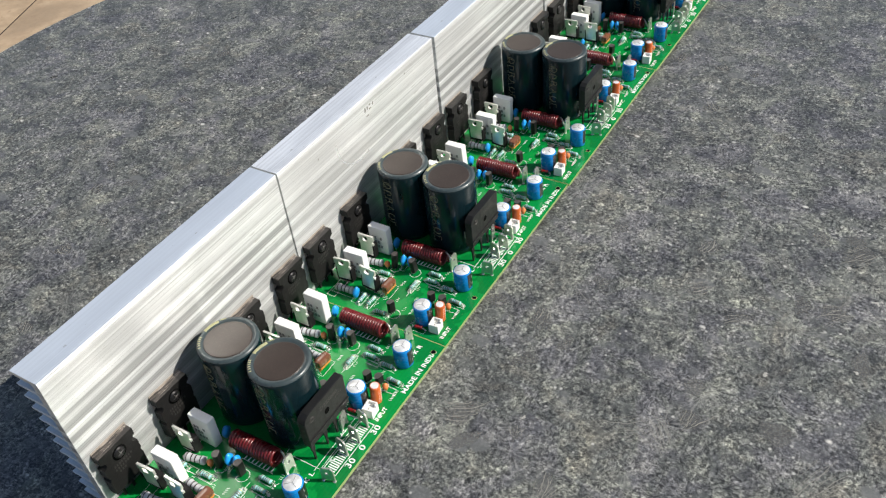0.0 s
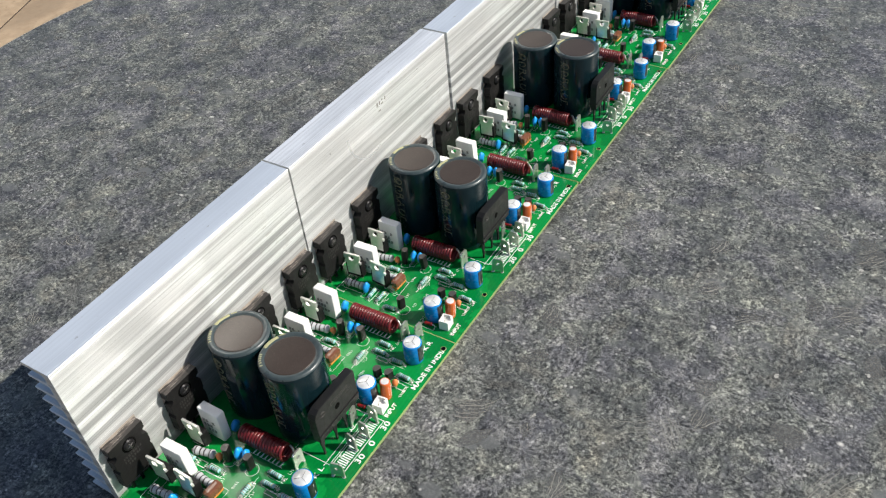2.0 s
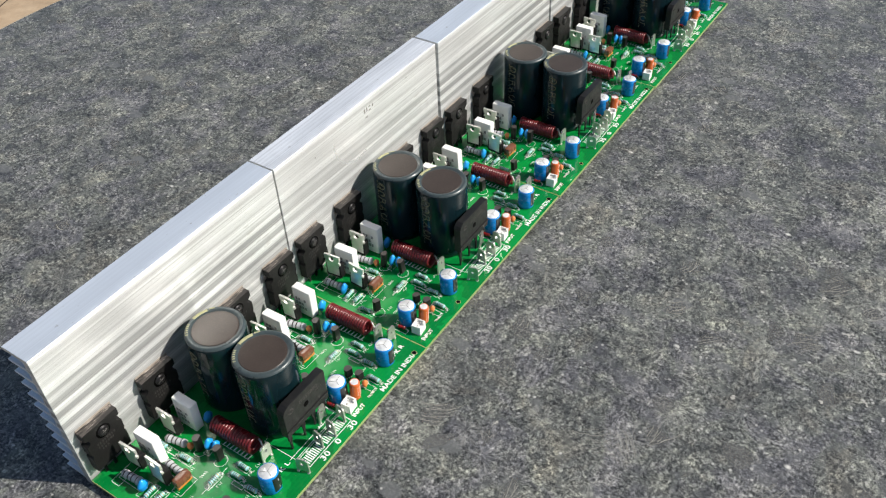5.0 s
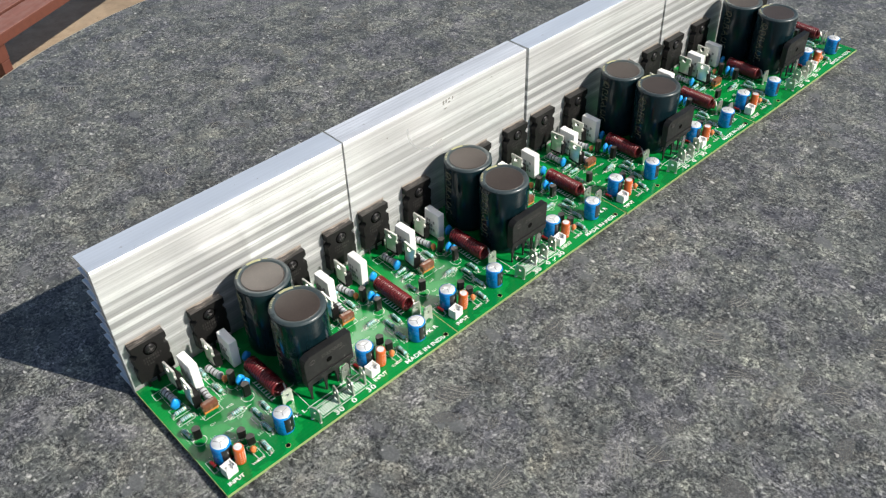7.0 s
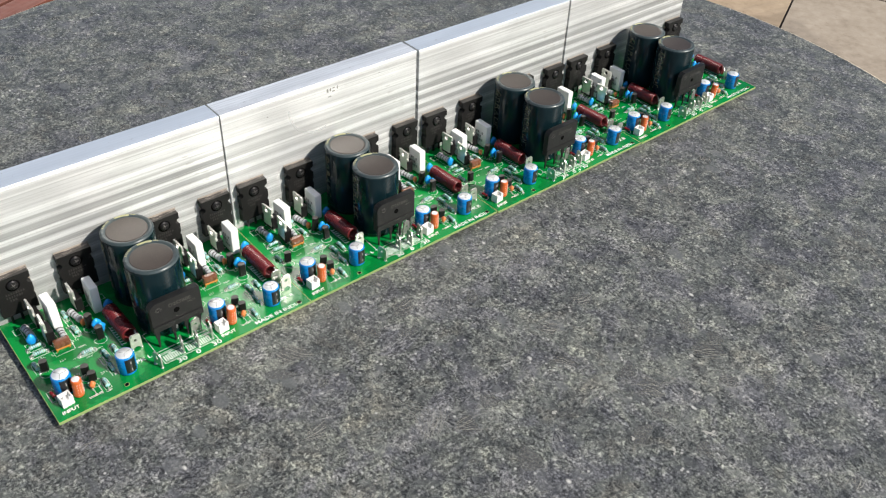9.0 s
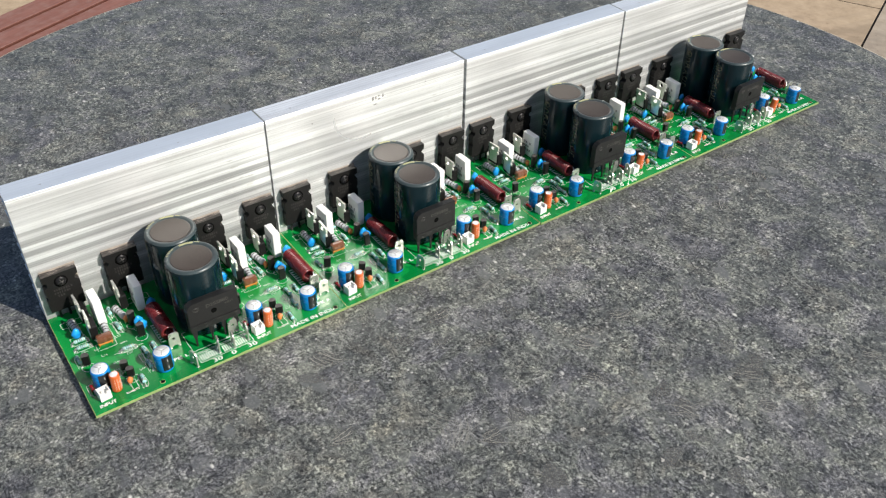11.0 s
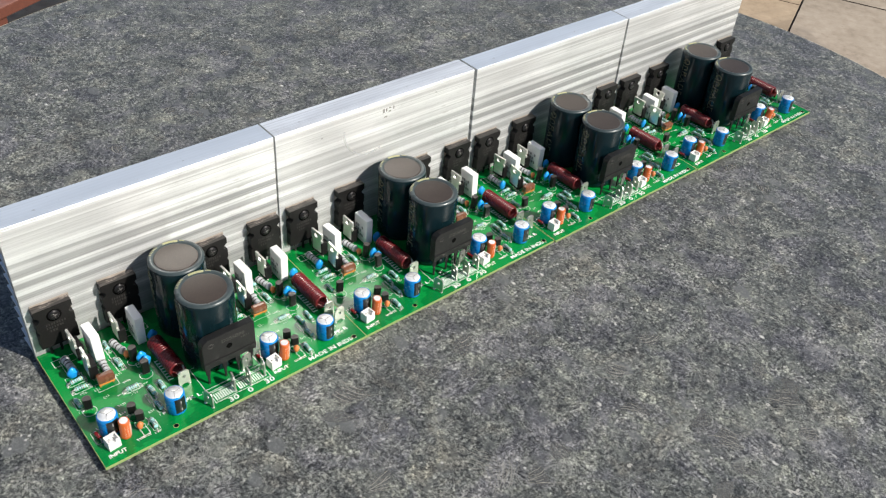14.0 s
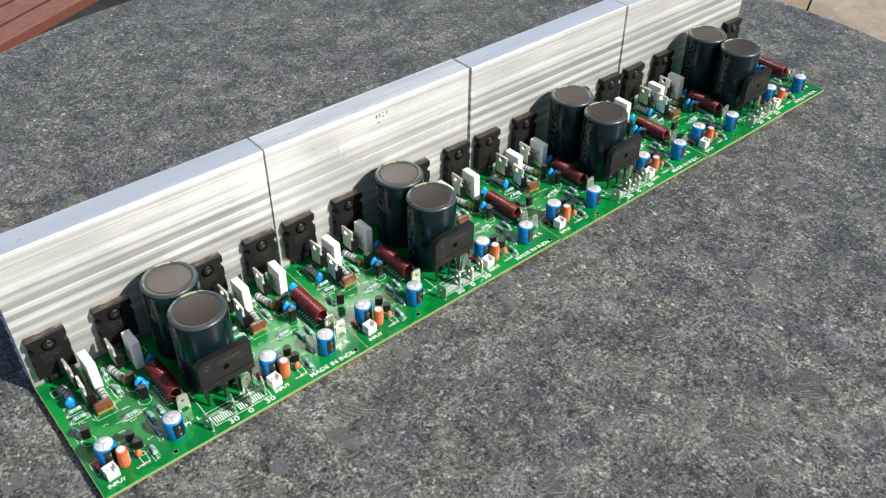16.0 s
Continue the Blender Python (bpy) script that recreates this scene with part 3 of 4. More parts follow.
    bm = bmesh.new()
    lathe(bm, [(0, -20), (120, -20), (120, -40), (70, -60), (62, -600), (75, -920), (210, -970), (215, -1000), (0, -1000)], 40)
    part("pedestal", bm, M_EDGE, table, "plain concrete pedestal")
    return table


round_table()


def slat_bench():
    """A low garden bench of three painted boards."""
    bench = tagged(new("slat_bench"), "low garden bench of red-brown painted wooden slats", "bench")
    bench.matrix_basis = pose(-2.091, 0.557, FLOOR_Z, 0, 0, 27.2)
    # local y runs along the boards, local -x is the far side
    def board(x, width):
        bm = bmesh.new()
        box(bm, x - width, x, -374, 1650, 270, 300, 3)
        for f in bm.faces:
            f.material_index = 1 if abs(f.normal.x) > 0.5 else 0
        return part("slat", bm, [M_WOOD, M_WOODEDGE], bench)
    for x, width in ((0, 81), (-94, 84), (-191, 81)):
        board(x, width)
    for y in (-78, 1540):
        bm = bmesh.new()
        box(bm, -262, -10, y, y + 36, 222, 269.5, 2)
        part("crossbar", bm, M_WOODEDGE, bench)
        for x in (-44, -262):
            bm = bmesh.new()
            box(bm, x, x + 34, y + 2, y + 34, 0, 221.5, 2)
            part("leg", bm, M_WOODEDGE, bench)
    return bench


slat_bench()


# ---------------------------------------------------------------- the amplifier module
# Local places in millimetres: x from the heatsink's face towards the free edge of the board, y along the row, z from the table.
PITCH, BOARD_X, TOP = 152.0, 90.0, 4.5
FIN_Z = [82.0 - 7.75 * k for k in range(11)]


def heatsink(module):
    bm = bmesh.new()
    # the plate with its top flange, one extruded section
    prism(bm, [(0, 0.2), (0, 87.7), (-0.12, 87.9), (-0.12, 88.3), (0, 88.5), (0, 89.15), (-0.12, 89.32), (-0.3, 89.4), (-1.3, 89.4), (-1.36, 89.36), (-1.46, 89.36), (-1.52, 89.4), (-17.0, 89.4), (-17.4, 89.0), (-17.4, 87.8), (-17.0, 87.4), (-5.2, 87.2), (-4.2, 86.2), (-4.2, 0.2)], 0.2, 150.7, 'y')
    for f in bm.faces:
        f.smooth = False
    bmesh.ops.recalc_face_normals(bm, faces=bm.faces[:])
    # upward faces get the material with sky blue painted in
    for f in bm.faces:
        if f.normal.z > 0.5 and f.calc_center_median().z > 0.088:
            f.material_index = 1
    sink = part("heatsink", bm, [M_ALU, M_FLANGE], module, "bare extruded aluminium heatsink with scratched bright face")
    def fin():
        b = bmesh.new()
        return prism(b, [(-4.15, 1.5), (-4.15, -1.5), (-6.0, -1.0), (-16.6, -0.7), (-17.2, -0.4), (-17.2, 0.4), (-16.6, 0.7), (-6.0, 1.0)], 0.22, 150.68, 'y')
    for z in FIN_Z:
        # fins share the flange colour and its painted skylight
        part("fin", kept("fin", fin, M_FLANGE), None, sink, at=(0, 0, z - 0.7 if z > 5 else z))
    return sink


def circuit_board(module):
    bm = bmesh.new()
    holes = [(86.0, 38.0, 1.25), (86.2, 145.8, 1.35)]
    box(bm, 0.6, BOARD_X, 0.08, PITCH - 0.08, TOP - 1.6, TOP - 0.03, 0.0, 2)
    for f in bm.faces:
        if abs(f.normal.z) > 0.9:
            f.material_index = 1
    box(bm, 0.6, BOARD_X - 0.2, 0.28, PITCH - 0.28, TOP - 0.04, TOP, 0.0, 0)
    board = part("circuit_board", bm, [M_BOARD, M_FR4, M_CUT], module, "green printed circuit board with white lettering")
    for x, y, r in holes:
        bm = bmesh.new()
        lathe(bm, [(0, 0.12), (r, 0.12)], 20)
        part("drill_hole", bm, M_HOLE, board, at=(x, y, TOP))
        bm = bmesh.new()
        lathe(bm, [(r, 0.02), (r, 0.11), (r + 0.14, 0.11), (r + 0.2, 0.02)], 20)
        part("hole_ring", bm, M_FR4, board, at=(x, y, TOP))
    # short feet of solder under the board carry its free edge
    for y in (20, 76, 132):
        bm = bmesh.new()
        lathe(bm, [(0, 0.05), (1.6, 0.05), (1.2, 1.6), (0.5, TOP - 1.62), (0, TOP - 1.62)], 10)
        part("solder_joint", bm, M_TIN, board, at=(80, y, 0))
    return board


# x, y, turn of the small resistors of one channel
RESISTORS = ((30.2, 10.2, 92), (36.2, 10.2, 88), (45.5, 5.0, 3), (15.0, 32.4, -4), (30.5, 32.4, 3), (51.0, 31.2, 90), (58.5, 38.2, 2), (57.8, 43.8, -2), (70.0, 36.6, 3), (79.2, 29.6, -3))


def silkscreen(board):
    def write(name, text, x, y, length, height):
        part(name, lettering(text, length, height, M_SILK), None, board, at=(x, y, TOP + 0.05), rot=(0, 0, 90))
    write("lettering", "MADE IN INDIA", 87.9, 116.0, 30.5, 2.8)
    write("lettering", "INPUT", 86.2, 4.0, 8.8, 2.4)
    write("lettering", "INPUT", 85.2, 95.6, 8.8, 2.4)
    write("lettering", "SPK L", 75.2, 46.8, 11.0, 2.4)
    write("lettering", "SPK R", 79.0, 136.5, 10.5, 2.6)
    write("lettering", "30", 88.4, 67.2, 5.4, 3.2)
    write("lettering", "0", 88.4, 78.2, 2.8, 3.2)
    write("lettering", "30", 88.4, 88.4, 5.4, 3.2)
    write("lettering", "+", 78.6, 66.0, 1.6, 1.6)
    write("lettering", "AC", 74.5, 80.5, 3.4, 1.8)
    # the maker's panel: a border with plain upright bars
    bm = bmesh.new()
    outline(bm, 77.2, 84.6, 61.0, 93.0, 0.35)
    part("printed_frame", bm, M_SILK, board, at=(0, 0, TOP + 0.02))
    y = 62.4
    for k in range(11):
        bm = bmesh.new()
        for u in (0.0, 1.25):
            stroke(bm, (-2.2, u), (2.2, u), 0.62)
        if k % 3:
            stroke(bm, (2.0 if k % 2 else -2.0, 0), (2.0 if k % 2 else -2.0, 1.25), 0.6)
        part("printed_mark", bm, M_SILK, board, at=(80.9, y, TOP + 0.02))
        y += 2.45 if k != 4 else 3.6
    # outlines round the parts, comb under the coils
    bm = bmesh.new()
    for d in (0.0, 90.0):
        for x, y, hx, hy in ((30.2, 10.2, 1.6, 5.0), (36.2, 10.2, 1.6, 5.2), (30.5, 32.5, 4.6, 2.2), (51.0, 31.0, 1.3, 5.2), (79.0, 24.5, 3.6, 1.6), (62.0, 35.2, 3.4, 1.0),
                             (11.6, 13.5, 2.6, 8.5), (11.4, 48.5, 2.4, 8.5), (20.0, 32.5, 4.5, 1.5)):
            outline(bm, x - hx, x + hx, y - hy + d, y + hy + d, 0.22)
        for x, y in ((52.5, 8.0), (68.0, 24.0), (74.5, 25.2), (33.0, 40.0), (45.5, 41.0)):
            arc = [(x + 3.4 * math.cos(a), y + d + 3.4 * math.sin(a)) for a in np.linspace(-2.2, 2.2, 12)]
            for a, b in zip(arc, arc[1:] + arc[:1]):
                stroke(bm, a, b, 0.22)
        for k in range(8):
            x = 40.0 + 2.3 * k
            stroke(bm, (x, 48.9 + d), (x + 0.2, 51.0 + d), 0.66)
        stroke(bm, (38.8, 48.4 + d), (57.4, 48.4 + d), 0.22)
        stroke(bm, (51.0, 23.0 + d), (51.0, 39.5 + d), 0.25)
        for k in range(6):
            stroke(bm, (50.3, 26.5 + 1.5 * k + d), (51.7, 27.2 + 1.5 * k + d), 0.3)
        for x, y in ((57.5, 20.5), (83.2, 19.0), (83.2, 22.0), (60.0, 12.0), (44.0, 29.0), (33.6, 17.5)):
            for k in range(4):
                stroke(bm, (x - 0.5, y + 1.1 * k + d), (x + 0.6, y + 0.5 + 1.1 * k + d), 0.3)
        # outlines, designator marks and legends beside the parts
        for k, (x, y, turn) in enumerate(RESISTORS):
            hx, hy = (1.7, 3.5) if abs(turn) > 45 else (3.5, 1.7)
            outline(bm, x - hx, x + hx, y - hy + d, y + hy + d, 0.18)
            for j in range(3):
                u = (x + hx + 1.0, y - 1.8 + 1.3 * j + d)
                stroke(bm, u, (u[0] + 1.1, u[1] + (0.3 if j % 2 else 0.0)), 0.17)
                stroke(bm, (u[0] + (0.0 if (j + k) % 3 else 1.1), u[1]), (u[0] + (0.0 if (j + k) % 3 else 1.1), u[1] + 0.7), 0.17)
        for x, y in ((40.5, 15.2), (24.0, 29.6), (62.5, 19.0), (64.5, 6.0), (55.0, 12.5), (36.5, 28.5), (69.5, 31.0), (62.0, 47.5), (47.5, 17.0), (72.5, 49.5)):
            for j in range(3):
                stroke(bm, (x, y + 1.25 * j + d), (x + 1.3, y + 1.25 * j + d + 0.3 * (j % 2)), 0.19)
            stroke(bm, (x + 1.3, y + d), (x + 1.3, y + 0.7 + d), 0.19)
        for x, y, w, h in ((40.5, 22.0, 3.0, 5.4), (70.5, 3.9, 4.2, 1.5), (26.5, 10.2, 1.7, 4.2), (37.0, 43.2, 1.6, 3.6), (31.5, 25.2, 7.6, 2.6), (18.0, 11.0, 7.6, 2.6)):
            outline(bm, x - w, x + w, y - h + d, y + h + d, 0.18)
    outline(bm, 56.0, 76.2, 60.5, 92.8, 0.25)
    stroke(bm, (74.0, 58.8), (74.0, 95.0), 0.25)
    part("silkscreen", bm, M_SILK, board, at=(0, 0, TOP + 0.02))
    # tinned pads under the resistor leads
    bm = bmesh.new()
    for d in (0.0, 90.0):
        for x, y, turn in RESISTORS:
            for side in (-1, 1):
                lathe(bm, [(0.75, 0.01), (0.7, 0.12), (0.4, 0.3), (0, 0.5)], 10, at=(x + side * 4.6 * math.cos(radians(turn)), y + d + side * 4.6 * math.sin(radians(turn)), 0))
    tagged(part("solder_pads", bm, M_TIN, board, "small shiny tinned solder pads", at=(0, 0, TOP)), kind="stuff")


def filter_capacitor(module, x, y, turn):
    bm = bmesh.new()
    # slot 1 brings the painted sheen to the curled rim
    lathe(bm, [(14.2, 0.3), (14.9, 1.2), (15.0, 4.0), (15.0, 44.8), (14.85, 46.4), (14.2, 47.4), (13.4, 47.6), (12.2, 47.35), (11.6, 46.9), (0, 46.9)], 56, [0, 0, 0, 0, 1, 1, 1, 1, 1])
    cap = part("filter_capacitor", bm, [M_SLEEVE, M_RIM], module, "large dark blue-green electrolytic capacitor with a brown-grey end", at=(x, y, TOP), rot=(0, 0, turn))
    part("end_disc", lathe(bmesh.new(), [(11.6, 46.95), (11.45, 47.1), (11.2, 47.14), (10.8, 47.14), (0, 47.14)], 48), M_CAPTOP, cap, "brown-grey end disc")
    # pale print: an arc on the rim and letter-like rings down the sleeve
    bm = bmesh.new()
    def rim(a0, a1, r0, r1, n):
        for k in range(n):
            a, b = a0 + (a1 - a0) * k / n, a0 + (a1 - a0) * (k + 1) / n
            steps = np.linspace(r0, r1, 6)
            for q0, q1 in zip(steps, steps[1:]):
                p = [(q0, a), (q1, a), (q1, b), (q0, b)]
                bm.faces.new([bm.verts.new((r * math.cos(t) * MM, r * math.sin(t) * MM, (float(np.interp(r, (12.2, 13.4, 14.2, 14.85), (47.35, 47.6, 47.4, 46.4))) + 0.06) * MM)) for r, t in p])
    rim(radians(150), radians(186), 12.4, 14.5, 9)
    rim(radians(134), radians(146), 13.2, 14.6, 3)
    for a in (203, 208, 213, 219, 225, 232):
        rim(radians(a), radians(a + 2.6), 12.8, 14.2, 1)
    part("rim_print", bm, M_YELLOW, cap, "pale yellow print")
    bm = bmesh.new()
    def ring(a, z, w, h, start=0.0, stop=6.2832):
        pts = [(a + w / 15.1 * math.cos(t), z + h * math.sin(t)) for t in np.linspace(start, stop, 19)]
        tube(bm, [(15.03 * math.cos(p), 15.03 * math.sin(p), q) for p, q in pts], 0.24, 4)
    # a column of outlined characters down the sleeve, drawn as plain loops
    def line(*pts):
        tube(bm, [(15.03 * math.cos(radians(262) + u / 15), 15.03 * math.sin(radians(262) + u / 15), z) for u, z in pts], 0.26, 4)
    ring(radians(262), 40.4, 2.6, 2.1)
    ring(radians(262), 40.4, 1.5, 1.1, 0.4, 4.6)
    line((-2.2, 36.2), (1.6, 36.4), (2.2, 35.0), (1.4, 33.6), (-1.0, 33.2))
    line((-2.2, 31.0), (2.3, 31.0))
    line((2.3, 31.0), (2.0, 28.4), (0.4, 28.6), (0.2, 31.0))
    line((0.2, 29.0), (-2.2, 27.4))
    line((-2.3, 25.4), (2.2, 23.6), (-2.3, 21.8))
    line((-0.6, 24.6), (-0.6, 22.6))
    ring(radians(262), 17.6, 2.5, 2.0, 0.5, 5.6)
    line((-2.0, 13.6), (2.0, 13.6), (2.0, 11.4))
    rng = random.Random(9)
    z = 9.0
    while z < 43:
        h = rng.uniform(0.8, 2.2)
        for a in (251.5, 249.5):
            p = radians(a + rng.uniform(-0.6, 0.6))
            tube(bm, [(15.03 * math.cos(p), 15.03 * math.sin(p), z), (15.03 * math.cos(p), 15.03 * math.sin(p), z + h)], 0.13, 4)
        z += h + rng.uniform(0.7, 1.3)
    part("sleeve_print", bm, M_GOLD, cap, "dull gold print")
    return cap


def bridge_rectifier(module):
    # 30 x 20 mm moulded body across y, its face towards the free edge
    bm = bmesh.new()
    prism(bm, [(0, 0), (30, 0), (30, 19.3), (29.3, 20), (3.6, 20), (1.0, 18.6), (0, 16.4)], -4.4, 0, 'x', 0.35)
    rect = part("bridge_rectifier", bm, M_BRIDGE, module, "flat black moulded bridge rectifier standing on four legs", at=(73.0, 62.0, 17.0))
    part("moulded_ridge", box(bmesh.new(), -0.2, 0.7, 0.3, 29.7, 3.9, 4.7, 0.15), M_BRIDGE, rect)
    # a flat black disc gives the hole's darkness
    part("mounting_hole", lathe(bmesh.new(), [(0, 0.05), (1.75, 0.05)], 20), M_HOLE, rect, at=(0.02, 15, 10.6), rot=(0, 90, 0))
    part("marking", lettering("D25SB80", 13.0, 2.3, M_MARK), None, rect, at=(0.06, 11.0, 14.2), rot=(90, 0, 90))
    part("marking", lettering("HD1", 4.4, 1.4, M_MARK), None, rect, at=(0.06, 22.0, 12.0), rot=(90, 0, 90))
    bm = bmesh.new()
    for r in (1.1, 1.75):
        pts = [(0.06, 5.0 + r * math.cos(t), 15.4 + 0.8 * r * math.sin(t)) for t in np.linspace(0, 6.2832, 17)]
        tube(bm, pts, 0.13, 4)
    part("emblem", bm, M_MARK, rect, "small round emblem drawn as plain rings")
    def leg():
        b = bmesh.new()
        prism(b, [(-1.35, 0.4), (1.35, 0.4), (1.25, -5.0), (0.6, -6.4), (0.5, -12.4), (-0.5, -12.4), (-0.6, -6.4), (-1.25, -5.0)], -2.6, -1.8, 'x', 0.08)
        return b
    for y in (2.6, 12.2, 19.8, 27.4):
        part("leg", kept("rectifier_leg", leg, M_STEEL), None, rect, "tarnished metal leg" if y < 3 else "", at=(0, y, 0))
    return rect


def power_transistor(module, y, tilt=0.0):
    def body():
        b = bmesh.new()
        prism(b, [(-10, 0), (10, 0), (10, 9.2), (9.1, 10.0), (9.1, 11.6), (10, 12.4), (10, 17.6), (8.5, 18.0), (7.5, 19.1), (7.5, 20.5), (8.5, 21.6), (10, 22.0), (10, 25.9), (9.7, 26.2),
                  (-9.7, 26.2), (-10, 25.9), (-10, 22.0), (-8.5, 21.6), (-7.5, 20.5), (-7.5, 19.1), (-8.5, 18.0), (-10, 17.6), (-10, 12.4), (-9.1, 11.6), (-9.1, 10.0), (-10, 9.2)], 0.0, 4.8, 'x', 0.22)
        for f in b.faces:
            if f.normal.z > 0.6 and f.calc_center_median().z > 0.0254:
                f.material_index = 1
        return b
    q = part("power_transistor", kept("power_transistor", body, [M_BROWNEPOXY, M_WORN]), None, module, "black moulded power transistor screwed flat against the heatsink", at=(0.5, y, 11.5), rot=(tilt, 0, 0))
    part("insulating_pad", kept("insulating_pad", lambda: box(bmesh.new(), -0.32, -0.08, -9.6, 10.5, -3.0, 27.0), M_PAD), None, q, "thin clear grey insulating pad")
    def screw():
        b = bmesh.new()
        # slot 1 is a flat black ring for the shaded recess round the head
        lathe(b, [(0, 0.9), (1.9, 0.88), (2.5, 0.72), (2.8, 0.4), (2.9, 0.06), (3.9, 0.04), (3.95, -0.3)], 28, [0, 0, 0, 0, 1, 1])
        return b
    part("screw", kept("screw", screw, [M_STEEL, M_HOLE]), None, q, "dark cross-head screw with its recess shade painted black", at=(4.8, 0, 20.2), rot=(0, 90, 0))
    # the highlights on the cross, drawn as paler strokes
    bm = bmesh.new()
    for a in (0.3, 1.87):
        c, d = math.cos(a), math.sin(a)
        tube(bm, [(5.68, -1.7 * c, 20.2 - 1.7 * d), (5.7, 0, 20.2), (5.68, 1.7 * c, 20.2 + 1.7 * d)], 0.22, 5)
    part("screw_cross", bm, M_CROSS, q)
    bm = bmesh.new()
    rng = random.Random(7)
    for row, (z, n) in enumerate(((14.2, 8), (12.0, 7), (9.8, 3))):
        for k in range(n):
            y0 = -5.2 + 1.35 * k + (1.5 if row == 2 else 0)
            box(bm, 4.8, 4.85, y0, y0 + rng.uniform(0.55, 1.0), z, z + 1.35)
    part("marking", bm, M_FAINTMARK, q)
    def leg():
        b = bmesh.new()
        return box(b, 1.9, 2.6, -0.7, 0.7, -8.2, 0.5, 0.1)
    for d in (-5.45, 0, 5.45):
        part("leg", kept("transistor_leg", leg, M_STEEL), None, q, at=(0, d, 0))
    return q


def driver_transistor(module, x, y, tilt=0.0, turn=0.0):
    """Its metal back looks towards -y, the moulded body sits on the far side."""
    def body():
        b = bmesh.new()
        return prism(b, [(-5.0, 0), (5.0, 0), (5.0, 8.4), (4.6, 9.2), (-4.6, 9.2), (-5.0, 8.4)], -1.2, 3.2, 'y', 0.25)
    d = part("driver_transistor", kept("driver_transistor", body, M_EPOXY), None, module, "small power transistor with a bare metal tab and black body", at=(x, y, TOP + 3.0), rot=(tilt, 0, turn))
    def tab():
        b = bmesh.new()
        hole = [(-0.4 + 1.8 * math.cos(t), 12.9 + 1.8 * math.sin(t)) for t in np.linspace(radians(91), radians(449), 19)]
        prism(b, [(-4.1, 1.7), (4.1, 1.7), (4.1, 9.3), (5.1, 9.3), (5.1, 10.6), (4.3, 10.9), (4.3, 11.9), (5.1, 12.2), (5.1, 15.6), (-0.39, 15.6)] + hole[::-1] + [(-0.41, 15.6), (-5.1, 15.6),
                  (-5.1, 12.2), (-4.3, 11.9), (-4.3, 10.9), (-5.1, 10.6), (-5.1, 9.3), (-4.1, 9.3)], -1.3, -0.1, 'y')
        return b
    part("tab", kept("driver_tab", tab, M_TAB), None, d, "bright nickel-plated tab")
    for k in (-2.54, 0, 2.54):
        part("leg", kept("driver_leg", lambda: box(bmesh.new(), -0.4, 0.4, 1.2, 1.7, -3.4, 0.1), M_TIN), None, d, at=(k, 0, 0))
    return d


def cement_resistor(module, x, y, tilt=0.0, turn=0.0):
    def body():
        return box(bmesh.new(), -6.5, 6.5, -2.5, 2.5, 0.4, 18.8, 0.7)
    r = part("cement_resistor", kept("cement_resistor", body, M_CERAMIC), None, module, "upright white cement resistor block", at=(x, y, TOP), rot=(tilt, 0, turn))
    bm = bmesh.new()
    for k in range(4):
        for j in range(3):
            if (k + j) % 4:
                box(bm, -4.6 + 2.0 * k, -3.2 + 2.0 * k, -2.53, -2.5, 4.5 + 3.0 * j, 6.4 + 3.0 * j)
    part("marking", bm, M_PRINT, r, "grey print")
    for k in (-4.5, 4.5):
        part("leg", kept("cement_leg", lambda: box(bmesh.new(), -0.5, 0.5, -0.25, 0.25, -0.5, 0.8), M_TIN), None, r, at=(k, 0, 0))
    return r


def axial(name, label, length, dia, mats, bands):
    """A lacquered body along local x with end bulges, bands (from, to, slot) and two bent leads."""
    def body():
        b = bmesh.new()
        r, h = dia / 2, length / 2
        stops = sorted({-h, -h * 0.94, -h * 0.80, -h * 0.62, -h * 0.5, h * 0.5, h * 0.62, h * 0.80, h * 0.94, h} | {s for band in bands for s in band[:2]})
        prof, slots = [(0, -h)], []
        def radius(s):
            u = abs(s) / h
            return r * (0.72 if u > 0.99 else 0.94 if u > 0.93 else 1.0 if u > 0.6 else 0.86)
        for s in stops:
            prof.append((radius(s), s))
        prof.append((0, h))
        for (ra, sa), (rb, sb) in zip(prof, prof[1:]):
            mid = (sa + sb) / 2
            slots.append(next((m for lo, hi, m in bands if lo <= mid <= hi), 0))
        lathe(b, prof, 14, slots)
        bmesh.ops.rotate(b, verts=b.verts[:], matrix=Matrix.Rotation(math.pi / 2, 3, 'Y'))
        return b
    def lead():
        h, drop = length / 2, dia / 2 + 0.9
        return tube(bmesh.new(), [(h - 0.2, 0, 0), (h + 0.8, 0, 0), (h + 1.3, 0, -0.3), (h + 1.5, 0, -0.9), (h + 1.5, 0, -drop - 0.6)], 0.28 if dia < 3 else 0.38, 6)
    def make(module, x, y, turn=0.0, rise=0.45):
        ob = part(name, kept(name, body, mats), None, module, label, at=(x, y, TOP + dia / 2 + rise), rot=(0, 0, turn))
        part("lead", kept(name + "_lead", lead, M_TIN), None, ob)
        part("lead", kept(name + "_lead", lead, M_TIN), None, ob, rot=(0, 0, 180))
        return ob
    return make


small_resistor = axial("small_resistor", "small pale teal banded resistor", 6.2, 2.4, [M_RES, M_BAND_DARK, M_BAND_GOLD, M_BAND_RED],
                       [(-2.5, -2.1, 3), (-1.3, -0.8, 1), (-0.2, 0.3, 1), (0.8, 1.2, 3), (2.1, 2.5, 2)])
